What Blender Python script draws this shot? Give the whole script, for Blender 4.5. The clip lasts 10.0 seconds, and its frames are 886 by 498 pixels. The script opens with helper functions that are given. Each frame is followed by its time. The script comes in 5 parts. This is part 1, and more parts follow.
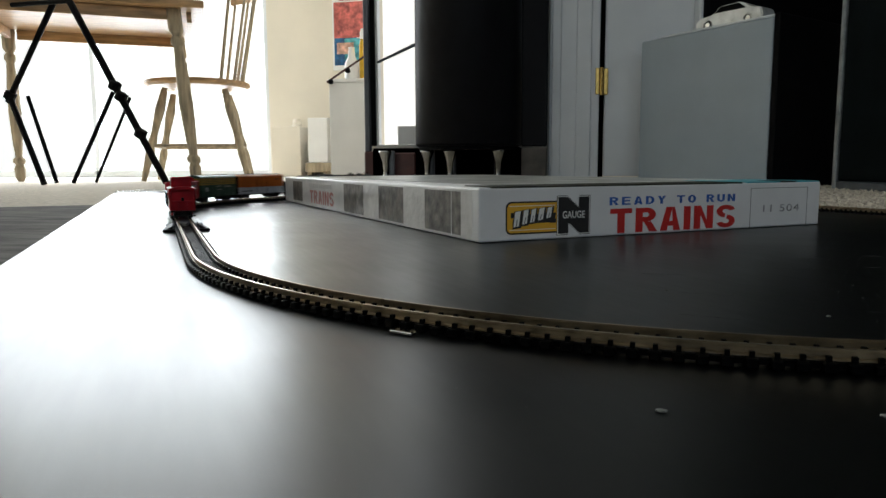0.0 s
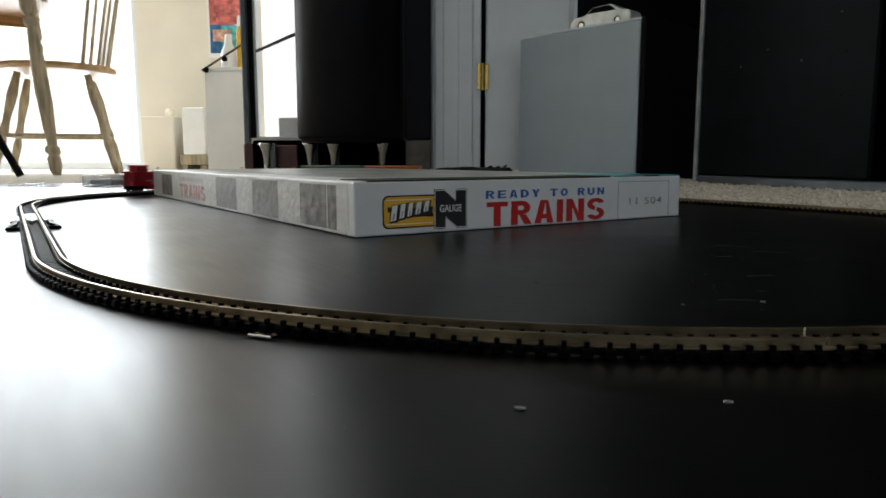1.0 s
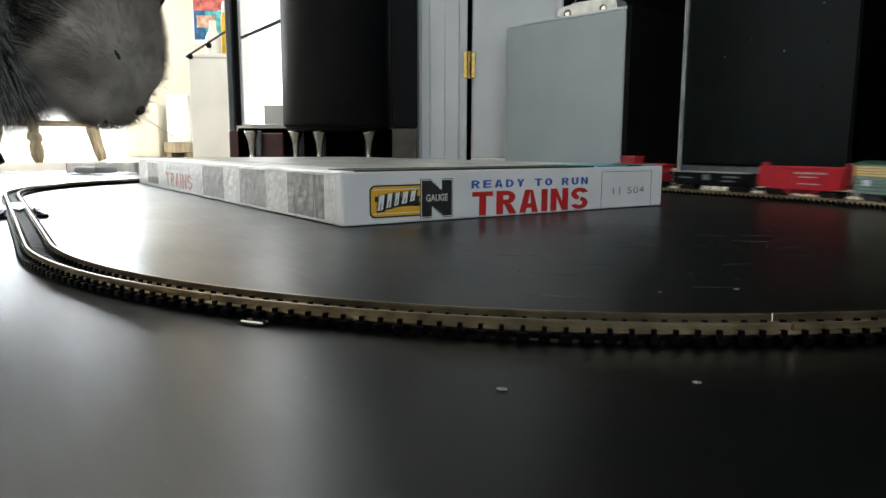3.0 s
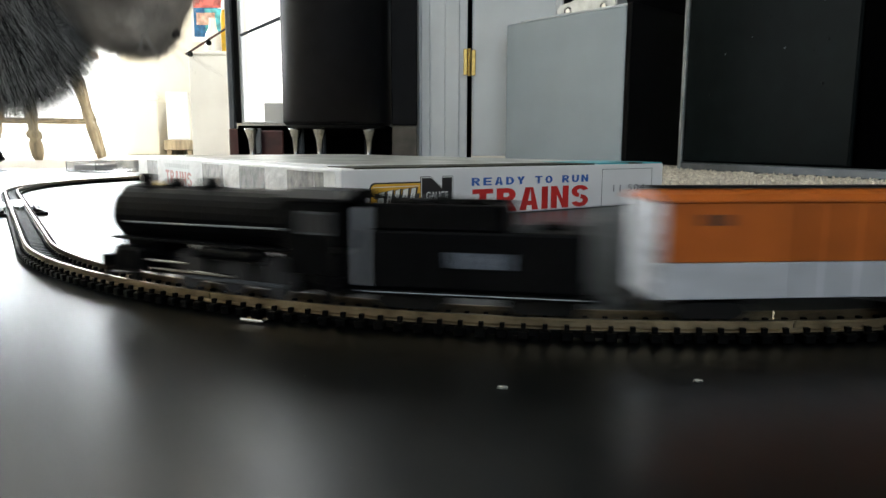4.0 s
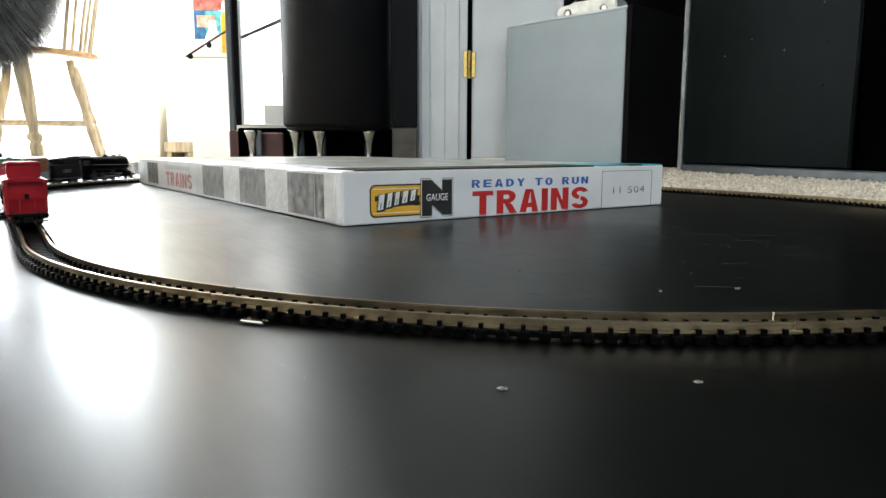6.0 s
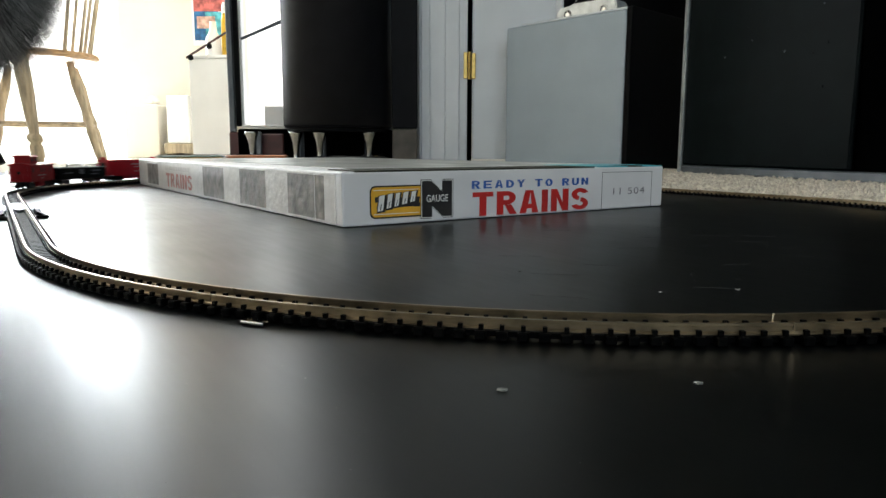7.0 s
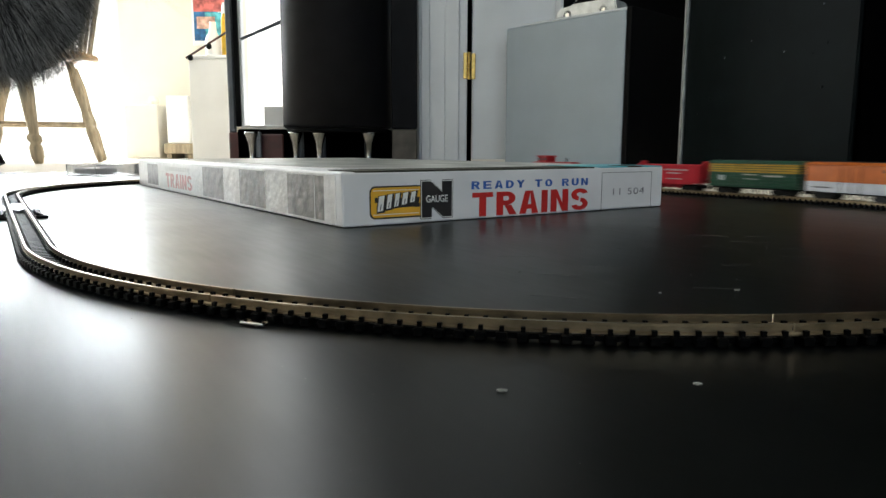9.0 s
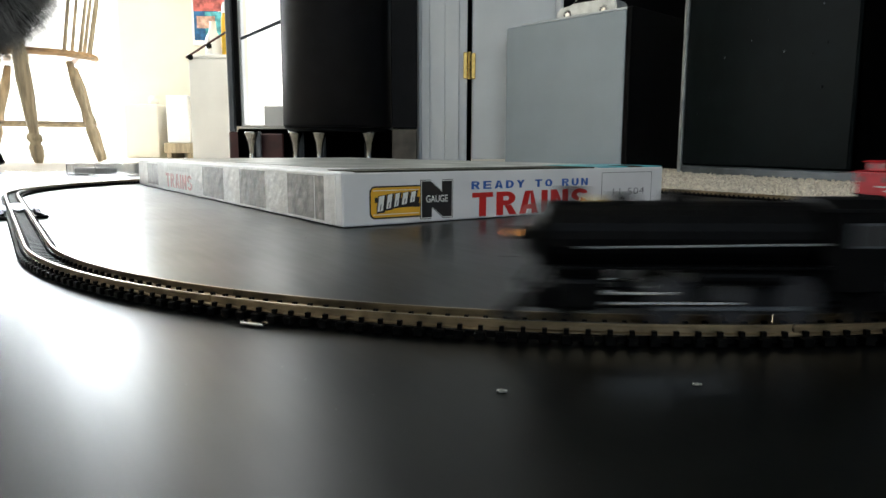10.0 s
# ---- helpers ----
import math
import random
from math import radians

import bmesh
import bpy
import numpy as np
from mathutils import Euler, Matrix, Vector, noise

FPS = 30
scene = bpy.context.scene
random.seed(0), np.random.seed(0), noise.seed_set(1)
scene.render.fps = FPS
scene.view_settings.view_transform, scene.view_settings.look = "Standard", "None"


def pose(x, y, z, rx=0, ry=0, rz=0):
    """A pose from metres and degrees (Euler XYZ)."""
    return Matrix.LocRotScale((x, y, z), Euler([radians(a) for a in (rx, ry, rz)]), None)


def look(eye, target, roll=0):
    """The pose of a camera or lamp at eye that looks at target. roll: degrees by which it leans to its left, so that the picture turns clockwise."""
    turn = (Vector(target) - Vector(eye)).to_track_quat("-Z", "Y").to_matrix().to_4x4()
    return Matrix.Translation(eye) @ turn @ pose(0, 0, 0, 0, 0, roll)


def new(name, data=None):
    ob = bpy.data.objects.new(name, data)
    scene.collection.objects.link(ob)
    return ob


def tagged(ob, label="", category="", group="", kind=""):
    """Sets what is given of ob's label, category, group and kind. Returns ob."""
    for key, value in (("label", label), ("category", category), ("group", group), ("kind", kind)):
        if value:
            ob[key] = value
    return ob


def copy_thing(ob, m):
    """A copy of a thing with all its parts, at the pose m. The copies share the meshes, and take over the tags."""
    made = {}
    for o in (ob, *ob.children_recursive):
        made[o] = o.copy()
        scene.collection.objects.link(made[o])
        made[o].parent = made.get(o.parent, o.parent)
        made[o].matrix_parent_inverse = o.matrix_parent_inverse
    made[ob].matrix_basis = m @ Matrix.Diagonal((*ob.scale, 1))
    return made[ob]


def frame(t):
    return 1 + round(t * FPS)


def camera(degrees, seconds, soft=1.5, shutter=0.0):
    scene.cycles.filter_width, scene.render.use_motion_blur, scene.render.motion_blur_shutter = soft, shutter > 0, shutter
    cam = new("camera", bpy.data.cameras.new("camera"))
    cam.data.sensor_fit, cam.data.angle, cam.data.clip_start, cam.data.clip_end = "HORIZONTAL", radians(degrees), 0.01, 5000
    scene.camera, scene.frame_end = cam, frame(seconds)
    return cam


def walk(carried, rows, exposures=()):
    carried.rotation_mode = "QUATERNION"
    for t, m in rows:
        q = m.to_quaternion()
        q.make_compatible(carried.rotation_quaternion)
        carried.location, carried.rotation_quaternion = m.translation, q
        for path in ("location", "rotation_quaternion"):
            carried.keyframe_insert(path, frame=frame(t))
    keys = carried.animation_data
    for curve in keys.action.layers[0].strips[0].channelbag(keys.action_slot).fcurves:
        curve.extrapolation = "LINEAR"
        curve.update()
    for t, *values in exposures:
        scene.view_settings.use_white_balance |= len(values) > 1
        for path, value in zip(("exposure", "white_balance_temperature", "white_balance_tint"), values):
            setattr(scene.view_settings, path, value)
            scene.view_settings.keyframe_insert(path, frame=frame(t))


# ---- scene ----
# ---------- camera ----------
CAM = camera(66.0, 10.0, soft=1.45, shutter=0.5)
PATH = [
    (0.0, -0.0053, -0.0004, 0.0432, 83.12, 0.30, 10.60),
    (0.3, -0.0052, 0.001, 0.0430, 83.38, 0.25, 10.3),
    (0.5, -0.0049, 0.0036, 0.0427, 83.41, 0.16, 7.49),
    (1.0, -0.0002, 0.0062, 0.0432, 82.54, 0.0, 1.13),
    (1.5, 0.0003, 0.0057, 0.0437, 81.45, -0.03, 0.28),
    (2.0, 0.0, 0.0011, 0.0441, 81.35, -0.15, 0.03),
    (2.5, 0.0, -0.0005, 0.0444, 81.63, -0.17, 0.0),
    (4.0, 0.0, 0.0004, 0.0443, 81.36, -0.16, 0.01),
    (4.5, 0.0, 0.0002, 0.0443, 81.35, -0.15, 0.02),
    (5.0, 0.0, 0.0, 0.0443, 81.37, -0.16, 0.0),
    (5.5, 0.0, 0.0002, 0.0442, 81.45, -0.15, 0.01),
    (7.0, 0.0, 0.0001, 0.0442, 81.63, -0.15, 0.02),
    (7.5, 0.0, 0.0004, 0.0442, 81.50, -0.16, 0.02),
    (8.0, 0.0, 0.0, 0.0443, 81.46, -0.15, 0.0),
    (8.5, 0.0, 0.0001, 0.0443, 81.51, -0.16, 0.0),
    (9.0, 0.0, 0.0001, 0.0443, 81.65, -0.15, 0.0),
    (9.5, 0.0, 0.0, 0.0444, 81.63, -0.17, 0.0),
    (10.0, 0.0, 0.0, 0.0445, 81.62, -0.18, 0.0),
]
EXPOSURES = [(0.0, -1.0), (0.25, -1.25), (0.5, -1.45), (0.75, -1.2), (1.0, -0.95), (1.5, -0.6), (2.0, -0.25), (2.3, -0.08), (3.8, 0.05), (4.1, 0.2), (4.4, 0.45), (5.0, 0.75), (5.6, 0.85), (6.7, 0.05), (7.5, 0.0), (10.0, -0.05)]
walk(CAM, [(t, pose(x, y, z, rx, ry, rz)) for t, x, y, z, rx, ry, rz in PATH], EXPOSURES)

# ---------- world and large lights ----------
WORLD = bpy.data.worlds.new("world")
scene.world = WORLD
WORLD.use_nodes = True
wn = WORLD.node_tree
sky = wn.nodes.new("ShaderNodeTexSky")
sky.sky_type = "NISHITA"
sky.sun_disc = False
sky.sun_elevation = radians(40)
sky.sun_rotation = radians(-40)
wn.links.new(sky.outputs[0], wn.nodes["Background"].inputs[0])
wn.nodes["Background"].inputs[1].default_value = 0.12


def area_lamp(name, w, h, watts, m, col):
    d = bpy.data.lights.new(name, "AREA")
    d.shape, d.size, d.size_y, d.energy, d.color = "RECTANGLE", w, h, watts, col
    ob = new(name, d)
    ob.matrix_basis = m
    return ob


# daylight in the patio door, and fill from an added, unseen window behind the camera
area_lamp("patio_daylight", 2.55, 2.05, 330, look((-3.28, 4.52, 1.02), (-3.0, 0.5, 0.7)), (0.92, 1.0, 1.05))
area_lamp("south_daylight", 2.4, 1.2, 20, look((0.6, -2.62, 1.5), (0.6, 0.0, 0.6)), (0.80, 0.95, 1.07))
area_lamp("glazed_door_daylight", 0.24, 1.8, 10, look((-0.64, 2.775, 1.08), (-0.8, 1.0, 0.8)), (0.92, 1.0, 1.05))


# ---------- materials ----------
def mat(name, col, rough=0.5, metal=0.0, var=0.12, scale=40.0, bump=0.1, bscale=200.0, coat=0.0, rvar=0.0, col2=None, island=0.0, stretch=None, spec=0.5):
    """A surface with two scales of variation: broad stains and fine grain."""
    m = bpy.data.materials.new(name)
    m.use_nodes = True
    t = m.node_tree
    b = t.nodes["Principled BSDF"]
    b.inputs["Roughness"].default_value = rough
    b.inputs["Metallic"].default_value = metal
    b.inputs["Coat Weight"].default_value = coat
    b.inputs["Specular IOR Level"].default_value = spec
    tc = t.nodes.new("ShaderNodeTexCoord")
    src = tc.outputs["Object"]
    if stretch:
        mp = t.nodes.new("ShaderNodeMapping")
        mp.inputs["Scale"].default_value = stretch
        t.links.new(src, mp.inputs[0])
        src = mp.outputs[0]
    n1 = t.nodes.new("ShaderNodeTexNoise")
    n1.inputs["Scale"].default_value = scale
    n1.inputs["Detail"].default_value = 6
    n2 = t.nodes.new("ShaderNodeTexNoise")
    n2.inputs["Scale"].default_value = bscale
    n2.inputs["Detail"].default_value = 4
    t.links.new(src, n1.inputs["Vector"])
    t.links.new(src, n2.inputs["Vector"])
    r = t.nodes.new("ShaderNodeValToRGB")
    c2 = col2 or [c * (1 - var * 2) for c in col]
    hi = col if col2 else [min(1, c * (1 + var)) for c in col]
    r.color_ramp.elements[0].position, r.color_ramp.elements[1].position = 0.32, 0.68
    r.color_ramp.elements[0].color = (*c2, 1)
    r.color_ramp.elements[1].color = (*hi, 1)
    t.links.new(n1.outputs["Fac"], r.inputs[0])
    out = r.outputs[0]
    if island:
        g = t.nodes.new("ShaderNodeNewGeometry")
        hs = t.nodes.new("ShaderNodeHueSaturation")
        mr = t.nodes.new("ShaderNodeMapRange")
        mr.inputs["To Min"].default_value, mr.inputs["To Max"].default_value = 1 - island, 1 + island
        t.links.new(g.outputs["Random Per Island"], mr.inputs["Value"])
        t.links.new(mr.outputs[0], hs.inputs["Value"])
        t.links.new(out, hs.inputs["Color"])
        out = hs.outputs[0]
    t.links.new(out, b.inputs["Base Color"])
    if rvar:
        mr = t.nodes.new("ShaderNodeMapRange")
        mr.inputs["To Min"].default_value, mr.inputs["To Max"].default_value = max(0.02, rough - rvar), rough + rvar
        t.links.new(n1.outputs["Fac"], mr.inputs["Value"])
        t.links.new(mr.outputs[0], b.inputs["Roughness"])
    if bump:
        bp = t.nodes.new("ShaderNodeBump")
        bp.inputs["Strength"].default_value = bump
        bp.inputs["Distance"].default_value = 0.25 / bscale
        t.links.new(n2.outputs["Fac"], bp.inputs["Height"])
        t.links.new(bp.outputs[0], b.inputs["Normal"])
    return m


def glow(name, col, strength):
    m = bpy.data.materials.new(name)
    m.use_nodes = True
    b = m.node_tree.nodes["Principled BSDF"]
    b.inputs["Base Color"].default_value = (*col, 1)
    b.inputs["Emission Color"].default_value = (*col, 1)
    b.inputs["Emission Strength"].default_value = strength
    return m




def board_material():
    """Black laminate: brushed fine grain along the board, wiped haze, and a film of dust."""
    m = bpy.data.materials.new("black_board")
    m.use_nodes = True
    t = m.node_tree
    b = t.nodes["Principled BSDF"]
    b.inputs["Specular IOR Level"].default_value = 0.31
    tc = t.nodes.new("ShaderNodeTexCoord")
    turn = t.nodes.new("ShaderNodeMapping")
    turn.inputs["Rotation"].default_value = (0, 0, radians(-123.48))
    t.links.new(tc.outputs["Object"], turn.inputs[0])
    long = t.nodes.new("ShaderNodeMapping")
    long.inputs["Scale"].default_value = (0.12, 1, 1)
    t.links.new(turn.outputs[0], long.inputs[0])

    def grain(scale, detail, src):
        k = t.nodes.new("ShaderNodeTexNoise")
        k.inputs["Scale"].default_value, k.inputs["Detail"].default_value = scale, detail
        t.links.new(src.outputs[0], k.inputs["Vector"])
        return k.outputs["Fac"]

    def span(src, a0, a1, b0, b1):
        k = t.nodes.new("ShaderNodeMapRange")
        for name, v in (("From Min", a0), ("From Max", a1), ("To Min", b0), ("To Max", b1)):
            k.inputs[name].default_value = v
        t.links.new(src, k.inputs["Value"])
        return k.outputs[0]

    def add(a, c):
        k = t.nodes.new("ShaderNodeMath")
        k.operation = "ADD"
        t.links.new(a, k.inputs[0])
        t.links.new(c, k.inputs[1])
        return k.outputs[0]

    haze = grain(14, 5, turn)
    brushed = grain(260, 4, long)
    dust = span(grain(1500, 2, turn), 0.72, 0.77, 0.0, 1.0)
    rough = add(add(span(haze, 0.3, 0.7, 0.30, 0.345), span(brushed, 0.3, 0.7, -0.012, 0.012)), span(dust, 0, 1, 0, 0.05))
    t.links.new(rough, b.inputs["Roughness"])
    mix = t.nodes.new("ShaderNodeMix")
    mix.data_type = "RGBA"
    mix.inputs["A"].default_value = (0.0014, 0.0018, 0.0016, 1)
    mix.inputs["B"].default_value = (0.020, 0.021, 0.020, 1)
    t.links.new(dust, mix.inputs["Factor"])
    t.links.new(mix.outputs["Result"], b.inputs["Base Color"])
    bp = t.nodes.new("ShaderNodeBump")
    bp.inputs["Strength"].default_value, bp.inputs["Distance"].default_value = 0.035, 0.0002
    t.links.new(brushed, bp.inputs["Height"])
    t.links.new(bp.outputs[0], b.inputs["Normal"])
    return m


M_BOARD = board_material()
M_DEEP = mat("deep_black", (0.0007, 0.0007, 0.0008), 0.9, spec=0.0, var=0.2, scale=40, bump=0.1, bscale=900)
M_CARPET = mat("carpet", (0.62, 0.56, 0.47), 0.95, var=0.18, scale=120, bump=0.9, bscale=260)
M_CREAM = mat("cream_wall", (0.80, 0.745, 0.64), 0.75, var=0.03, scale=3, bump=0.15, bscale=300)
M_WHITEWALL = mat("white_wall", (0.72, 0.70, 0.66), 0.75, var=0.03, scale=3, bump=0.15, bscale=300)
M_CEIL = mat("ceiling_paint", (0.78, 0.77, 0.74), 0.85, var=0.03, scale=4, bump=0.2, bscale=200)
M_TRIM = mat("white_trim", (0.70, 0.73, 0.76), 0.4, var=0.03, scale=6, bump=0.03, bscale=300)
M_BRASS = mat("brass", (0.62, 0.42, 0.13), 0.32, 0.9, var=0.15, scale=60, bump=0.05)
M_GREY = mat("grey_enamel", (0.31, 0.37, 0.42), 0.42, var=0.03, scale=8, bump=0.02, bscale=700, rvar=0.05)
M_BLACKP = mat("black_plastic", (0.003, 0.003, 0.0035), 0.5, spec=0.06, var=0.2, scale=30, bump=0.05, bscale=800)
M_DARK = mat("dark_panel", (0.004, 0.0045, 0.005), 0.5, spec=0.03, var=0.18, scale=12, bump=0.05, bscale=500, rvar=0.08)
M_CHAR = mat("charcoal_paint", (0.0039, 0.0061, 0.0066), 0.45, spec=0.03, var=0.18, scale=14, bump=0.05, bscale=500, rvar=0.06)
M_LACQ = mat("black_lacquer", (0.0055, 0.0055, 0.0068), 0.5, var=0.1, scale=20, bump=0.01, spec=0.10)
M_CHROME = mat("chrome", (0.75, 0.75, 0.74), 0.12, 1.0, var=0.05, scale=40, bump=0.0)
M_STEEL = mat("dark_steel", (0.09, 0.10, 0.115), 0.4, 0.5, var=0.1, scale=30, bump=0.03)
M_EDGE = mat("pale_edge", (0.28, 0.30, 0.31), 0.4, 0.4, var=0.15, scale=40, bump=0.05)
M_WHITE = mat("white_laminate", (0.86, 0.86, 0.85), 0.4, var=0.03, scale=6, bump=0.02)
M_WOOD = mat("pale_wood", (0.43, 0.35, 0.235), 0.5, var=0.22, scale=18, bump=0.15, bscale=90, stretch=(4, 4, 0.5))
M_WOOD2 = mat("honey_wood", (0.46, 0.28, 0.13), 0.42, var=0.2, scale=18, bump=0.12, bscale=90, stretch=(0.6, 4, 4))
M_REDWOOD = mat("dark_red_wood", (0.055, 0.011, 0.010), 0.4, var=0.2, scale=20, bump=0.08)
M_GLASS = bpy.data.materials.new("clear_plastic")
M_GLASS.use_nodes = True
_g = M_GLASS.node_tree.nodes["Principled BSDF"]
_g.inputs["Transmission Weight"].default_value = 0.9
_g.inputs["Roughness"].default_value = 0.08
_g.inputs["IOR"].default_value = 1.3
M_CARD = mat("white_card", (0.74, 0.74, 0.75), 0.38, var=0.035, scale=25, bump=0.06, bscale=250, rvar=0.06)
M_CARDSIDE = mat("creased_white_card", (0.60, 0.59, 0.575), 0.34, var=0.07, scale=60, bump=0.5, bscale=120, rvar=0.08)
M_PHOTO = mat("printed_photo", (0.19, 0.17, 0.145), 0.34, scale=110, bump=0.4, bscale=120, col2=(0.025, 0.022, 0.02), spec=0.35)
M_TOPART = mat("printed_lid", (0.55, 0.55, 0.52), 0.3, scale=22, bump=0.15, bscale=100, col2=(0.06, 0.07, 0.06))
M_YEL = mat("yellow_ink", (0.78, 0.42, 0.03), 0.4, var=0.05, bump=0.02)
M_INKB = mat("black_ink", (0.012, 0.012, 0.014), 0.4, var=0.1, bump=0.02)
M_INKBLUE = mat("blue_ink", (0.02, 0.11, 0.42), 0.4, var=0.06, bump=0.02)
M_INKRED = mat("red_ink", (0.55, 0.018, 0.016), 0.4, var=0.06, bump=0.02)
# red ink lightened by the glare on the box's long side
M_GLARED = mat("glared_red_ink", (0.45, 0.12, 0.10), 0.34, var=0.2, scale=120, bump=0.5, bscale=120)
M_INKW = mat("white_ink", (0.78, 0.78, 0.76), 0.4, var=0.03, bump=0.02)
M_STAMP = mat("grey_stamp", (0.30, 0.30, 0.32), 0.6, var=0.5, scale=400, bump=0.0)
M_TEAL = mat("teal_ink", (0.03, 0.33, 0.40), 0.35, var=0.08, bump=0.02)
M_RAIL = mat("nickel_brass_rail", (0.28, 0.22, 0.14), 0.36, 0.95, var=0.2, scale=120, bump=0.05, bscale=900, rvar=0.08)
M_TIE = mat("black_tie_plastic", (0.0011, 0.0010, 0.0010), 0.5, spec=0.06, var=0.25, scale=400, bump=0.15, bscale=1500)
M_ORANGE = mat("orange_car_paint", (0.42, 0.098, 0.010), 0.42, spec=0.3, var=0.1, scale=120, bump=0.05, bscale=900)
M_SILVER = mat("silver_grey_car_paint", (0.42, 0.44, 0.48), 0.42, var=0.1, scale=120, bump=0.05, bscale=900)
M_GREEN = mat("dark_green_car_paint", (0.006, 0.055, 0.028), 0.38, var=0.12, scale=120, bump=0.05, bscale=900)
M_GOLD = mat("golden_yellow_car_paint", (0.42, 0.245, 0.02), 0.4, var=0.1, scale=150, bump=0.05, bscale=900)
M_RED = mat("bright_red_car_paint", (0.40, 0.006, 0.018), 0.40, spec=0.25, var=0.08, scale=120, bump=0.05, bscale=900)
M_CABRED = mat("caboose_red_paint", (0.33, 0.006, 0.013), 0.44, spec=0.2, var=0.1, scale=120, bump=0.05, bscale=900)
M_BLKCAR = mat("black_car_paint", (0.0022, 0.0025, 0.0038), 0.42, spec=0.08, var=0.15, scale=150, bump=0.05, bscale=900)
M_LOCO = mat("loco_black", (0.0022, 0.0022, 0.0025), 0.42, spec=0.06, var=0.2, scale=200, bump=0.1, bscale=900)
M_TYRE = mat("worn_tyre", (0.03, 0.03, 0.034), 0.45, 0.5, var=0.15, scale=200, bump=0.03)
M_WHEEL = mat("wheel_black", (0.007, 0.0065, 0.006), 0.5, 0.0, spec=0.12, var=0.2, scale=200, bump=0.05)
M_LETTER = mat("white_lettering", (0.42, 0.42, 0.42), 0.5, var=0.3, scale=900, bump=0.0)
M_DIMLET = mat("dull_blue_grey_lettering", (0.13, 0.15, 0.19), 0.5, var=0.3, scale=900, bump=0.0)
M_DKCHROME = mat("dull_chrome", (0.34, 0.34, 0.33), 0.16, 1.0, var=0.1, scale=40, bump=0.0)
M_TOPINK = mat("matt_dark_print", (0.016, 0.016, 0.014), 0.75, spec=0.1, scale=90, bump=0.0, col2=(0.05, 0.05, 0.03))
M_SHADE = mat("brown_panel", (0.10, 0.085, 0.07), 0.6, var=0.2, scale=20)
M_LAMP = glow("headlight_glow", (1.0, 0.42, 0.10), 3.5)


# ---------- mesh helpers ----------
def mesh_ob(name, bm, material, parent=None, smooth=False):
    me = bpy.data.meshes.new(name)
    bm.normal_update()
    bm.to_mesh(me)
    bm.free()
    for m in material if isinstance(material, (list, tuple)) else [material]:
        me.materials.append(m)
    if smooth:
        for p in me.polygons:
            p.use_smooth = True
    ob = new(name, me)
    ob.parent = parent
    return ob


def part(name, bm, material, parent, label="", smooth=False):
    ob = mesh_ob(name, bm, material, parent, smooth)
    if label:
        ob["label"] = label
    return ob


def thing(name, label, category, m=None, group="", kind=""):
    ob = new(name)
    ob.empty_display_size = 0.05
    if m is not None:
        ob.matrix_basis = m
    return tagged(ob, label, category, group, kind)


def add_box(bm, x0, x1, y0, y1, z0, z1, bev=0.0, m=None, seg=1, mi=0):
    r = bmesh.ops.create_cube(bm, size=1.0)
    vs = r["verts"]
    for v in vs:
        v.co = Vector(((x0 + x1) / 2 + v.co.x * (x1 - x0), (y0 + y1) / 2 + v.co.y * (y1 - y0), (z0 + z1) / 2 + v.co.z * (z1 - z0)))
    fs = {f for v in vs for f in v.link_faces}
    if bev > 0:
        es = list({e for v in vs for e in v.link_edges})
        res = bmesh.ops.bevel(bm, geom=es, offset=bev, segments=seg, affect="EDGES", profile=0.5)
        vs = list({v for v in res["verts"]} | {v for v in vs if v.is_valid})
        fs = {f for v in vs for f in v.link_faces}
    if m is not None:
        bmesh.ops.transform(bm, matrix=m, verts=vs)
    for f in fs:
        f.material_index = mi
    return vs


def box(x0, x1, y0, y1, z0, z1, bev=0.0, m=None, seg=1):
    bm = bmesh.new()
    add_box(bm, x0, x1, y0, y1, z0, z1, bev, m, seg)
    return bm


def add_cyl(bm, p, q, r0, r1=None, n=16, caps=True):
    """A tapered rod from p to q."""
    p, q = Vector(p), Vector(q)
    d = q - p
    res = bmesh.ops.create_cone(bm, cap_ends=caps, segments=n, radius1=r0, radius2=r0 if r1 is None else r1, depth=d.length)
    m = Matrix.Translation((p + q) / 2) @ d.to_track_quat("Z", "Y").to_matrix().to_4x4()
    bmesh.ops.transform(bm, matrix=m, verts=res["verts"])
    return res["verts"]


def cyl(p, q, r0, r1=None, n=16):
    bm = bmesh.new()
    add_cyl(bm, p, q, r0, r1, n)
    return bm


def lathe(profile, n=24, m=None, bm=None):
    """Turned form from (radius, height) pairs."""
    bm = bm or bmesh.new()
    rings = []
    for r, z in profile:
        rings.append([bm.verts.new((r * math.cos(2 * math.pi * i / n), r * math.sin(2 * math.pi * i / n), z)) for i in range(n)])
    for a, b in zip(rings, rings[1:]):
        for i in range(n):
            bm.faces.new((a[i], a[(i + 1) % n], b[(i + 1) % n], b[i]))
    bm.faces.new(list(reversed(rings[0])))
    bm.faces.new(rings[-1])
    if m is not None:
        bmesh.ops.transform(bm, matrix=m, verts=[v for r in rings for v in r])
    return bm


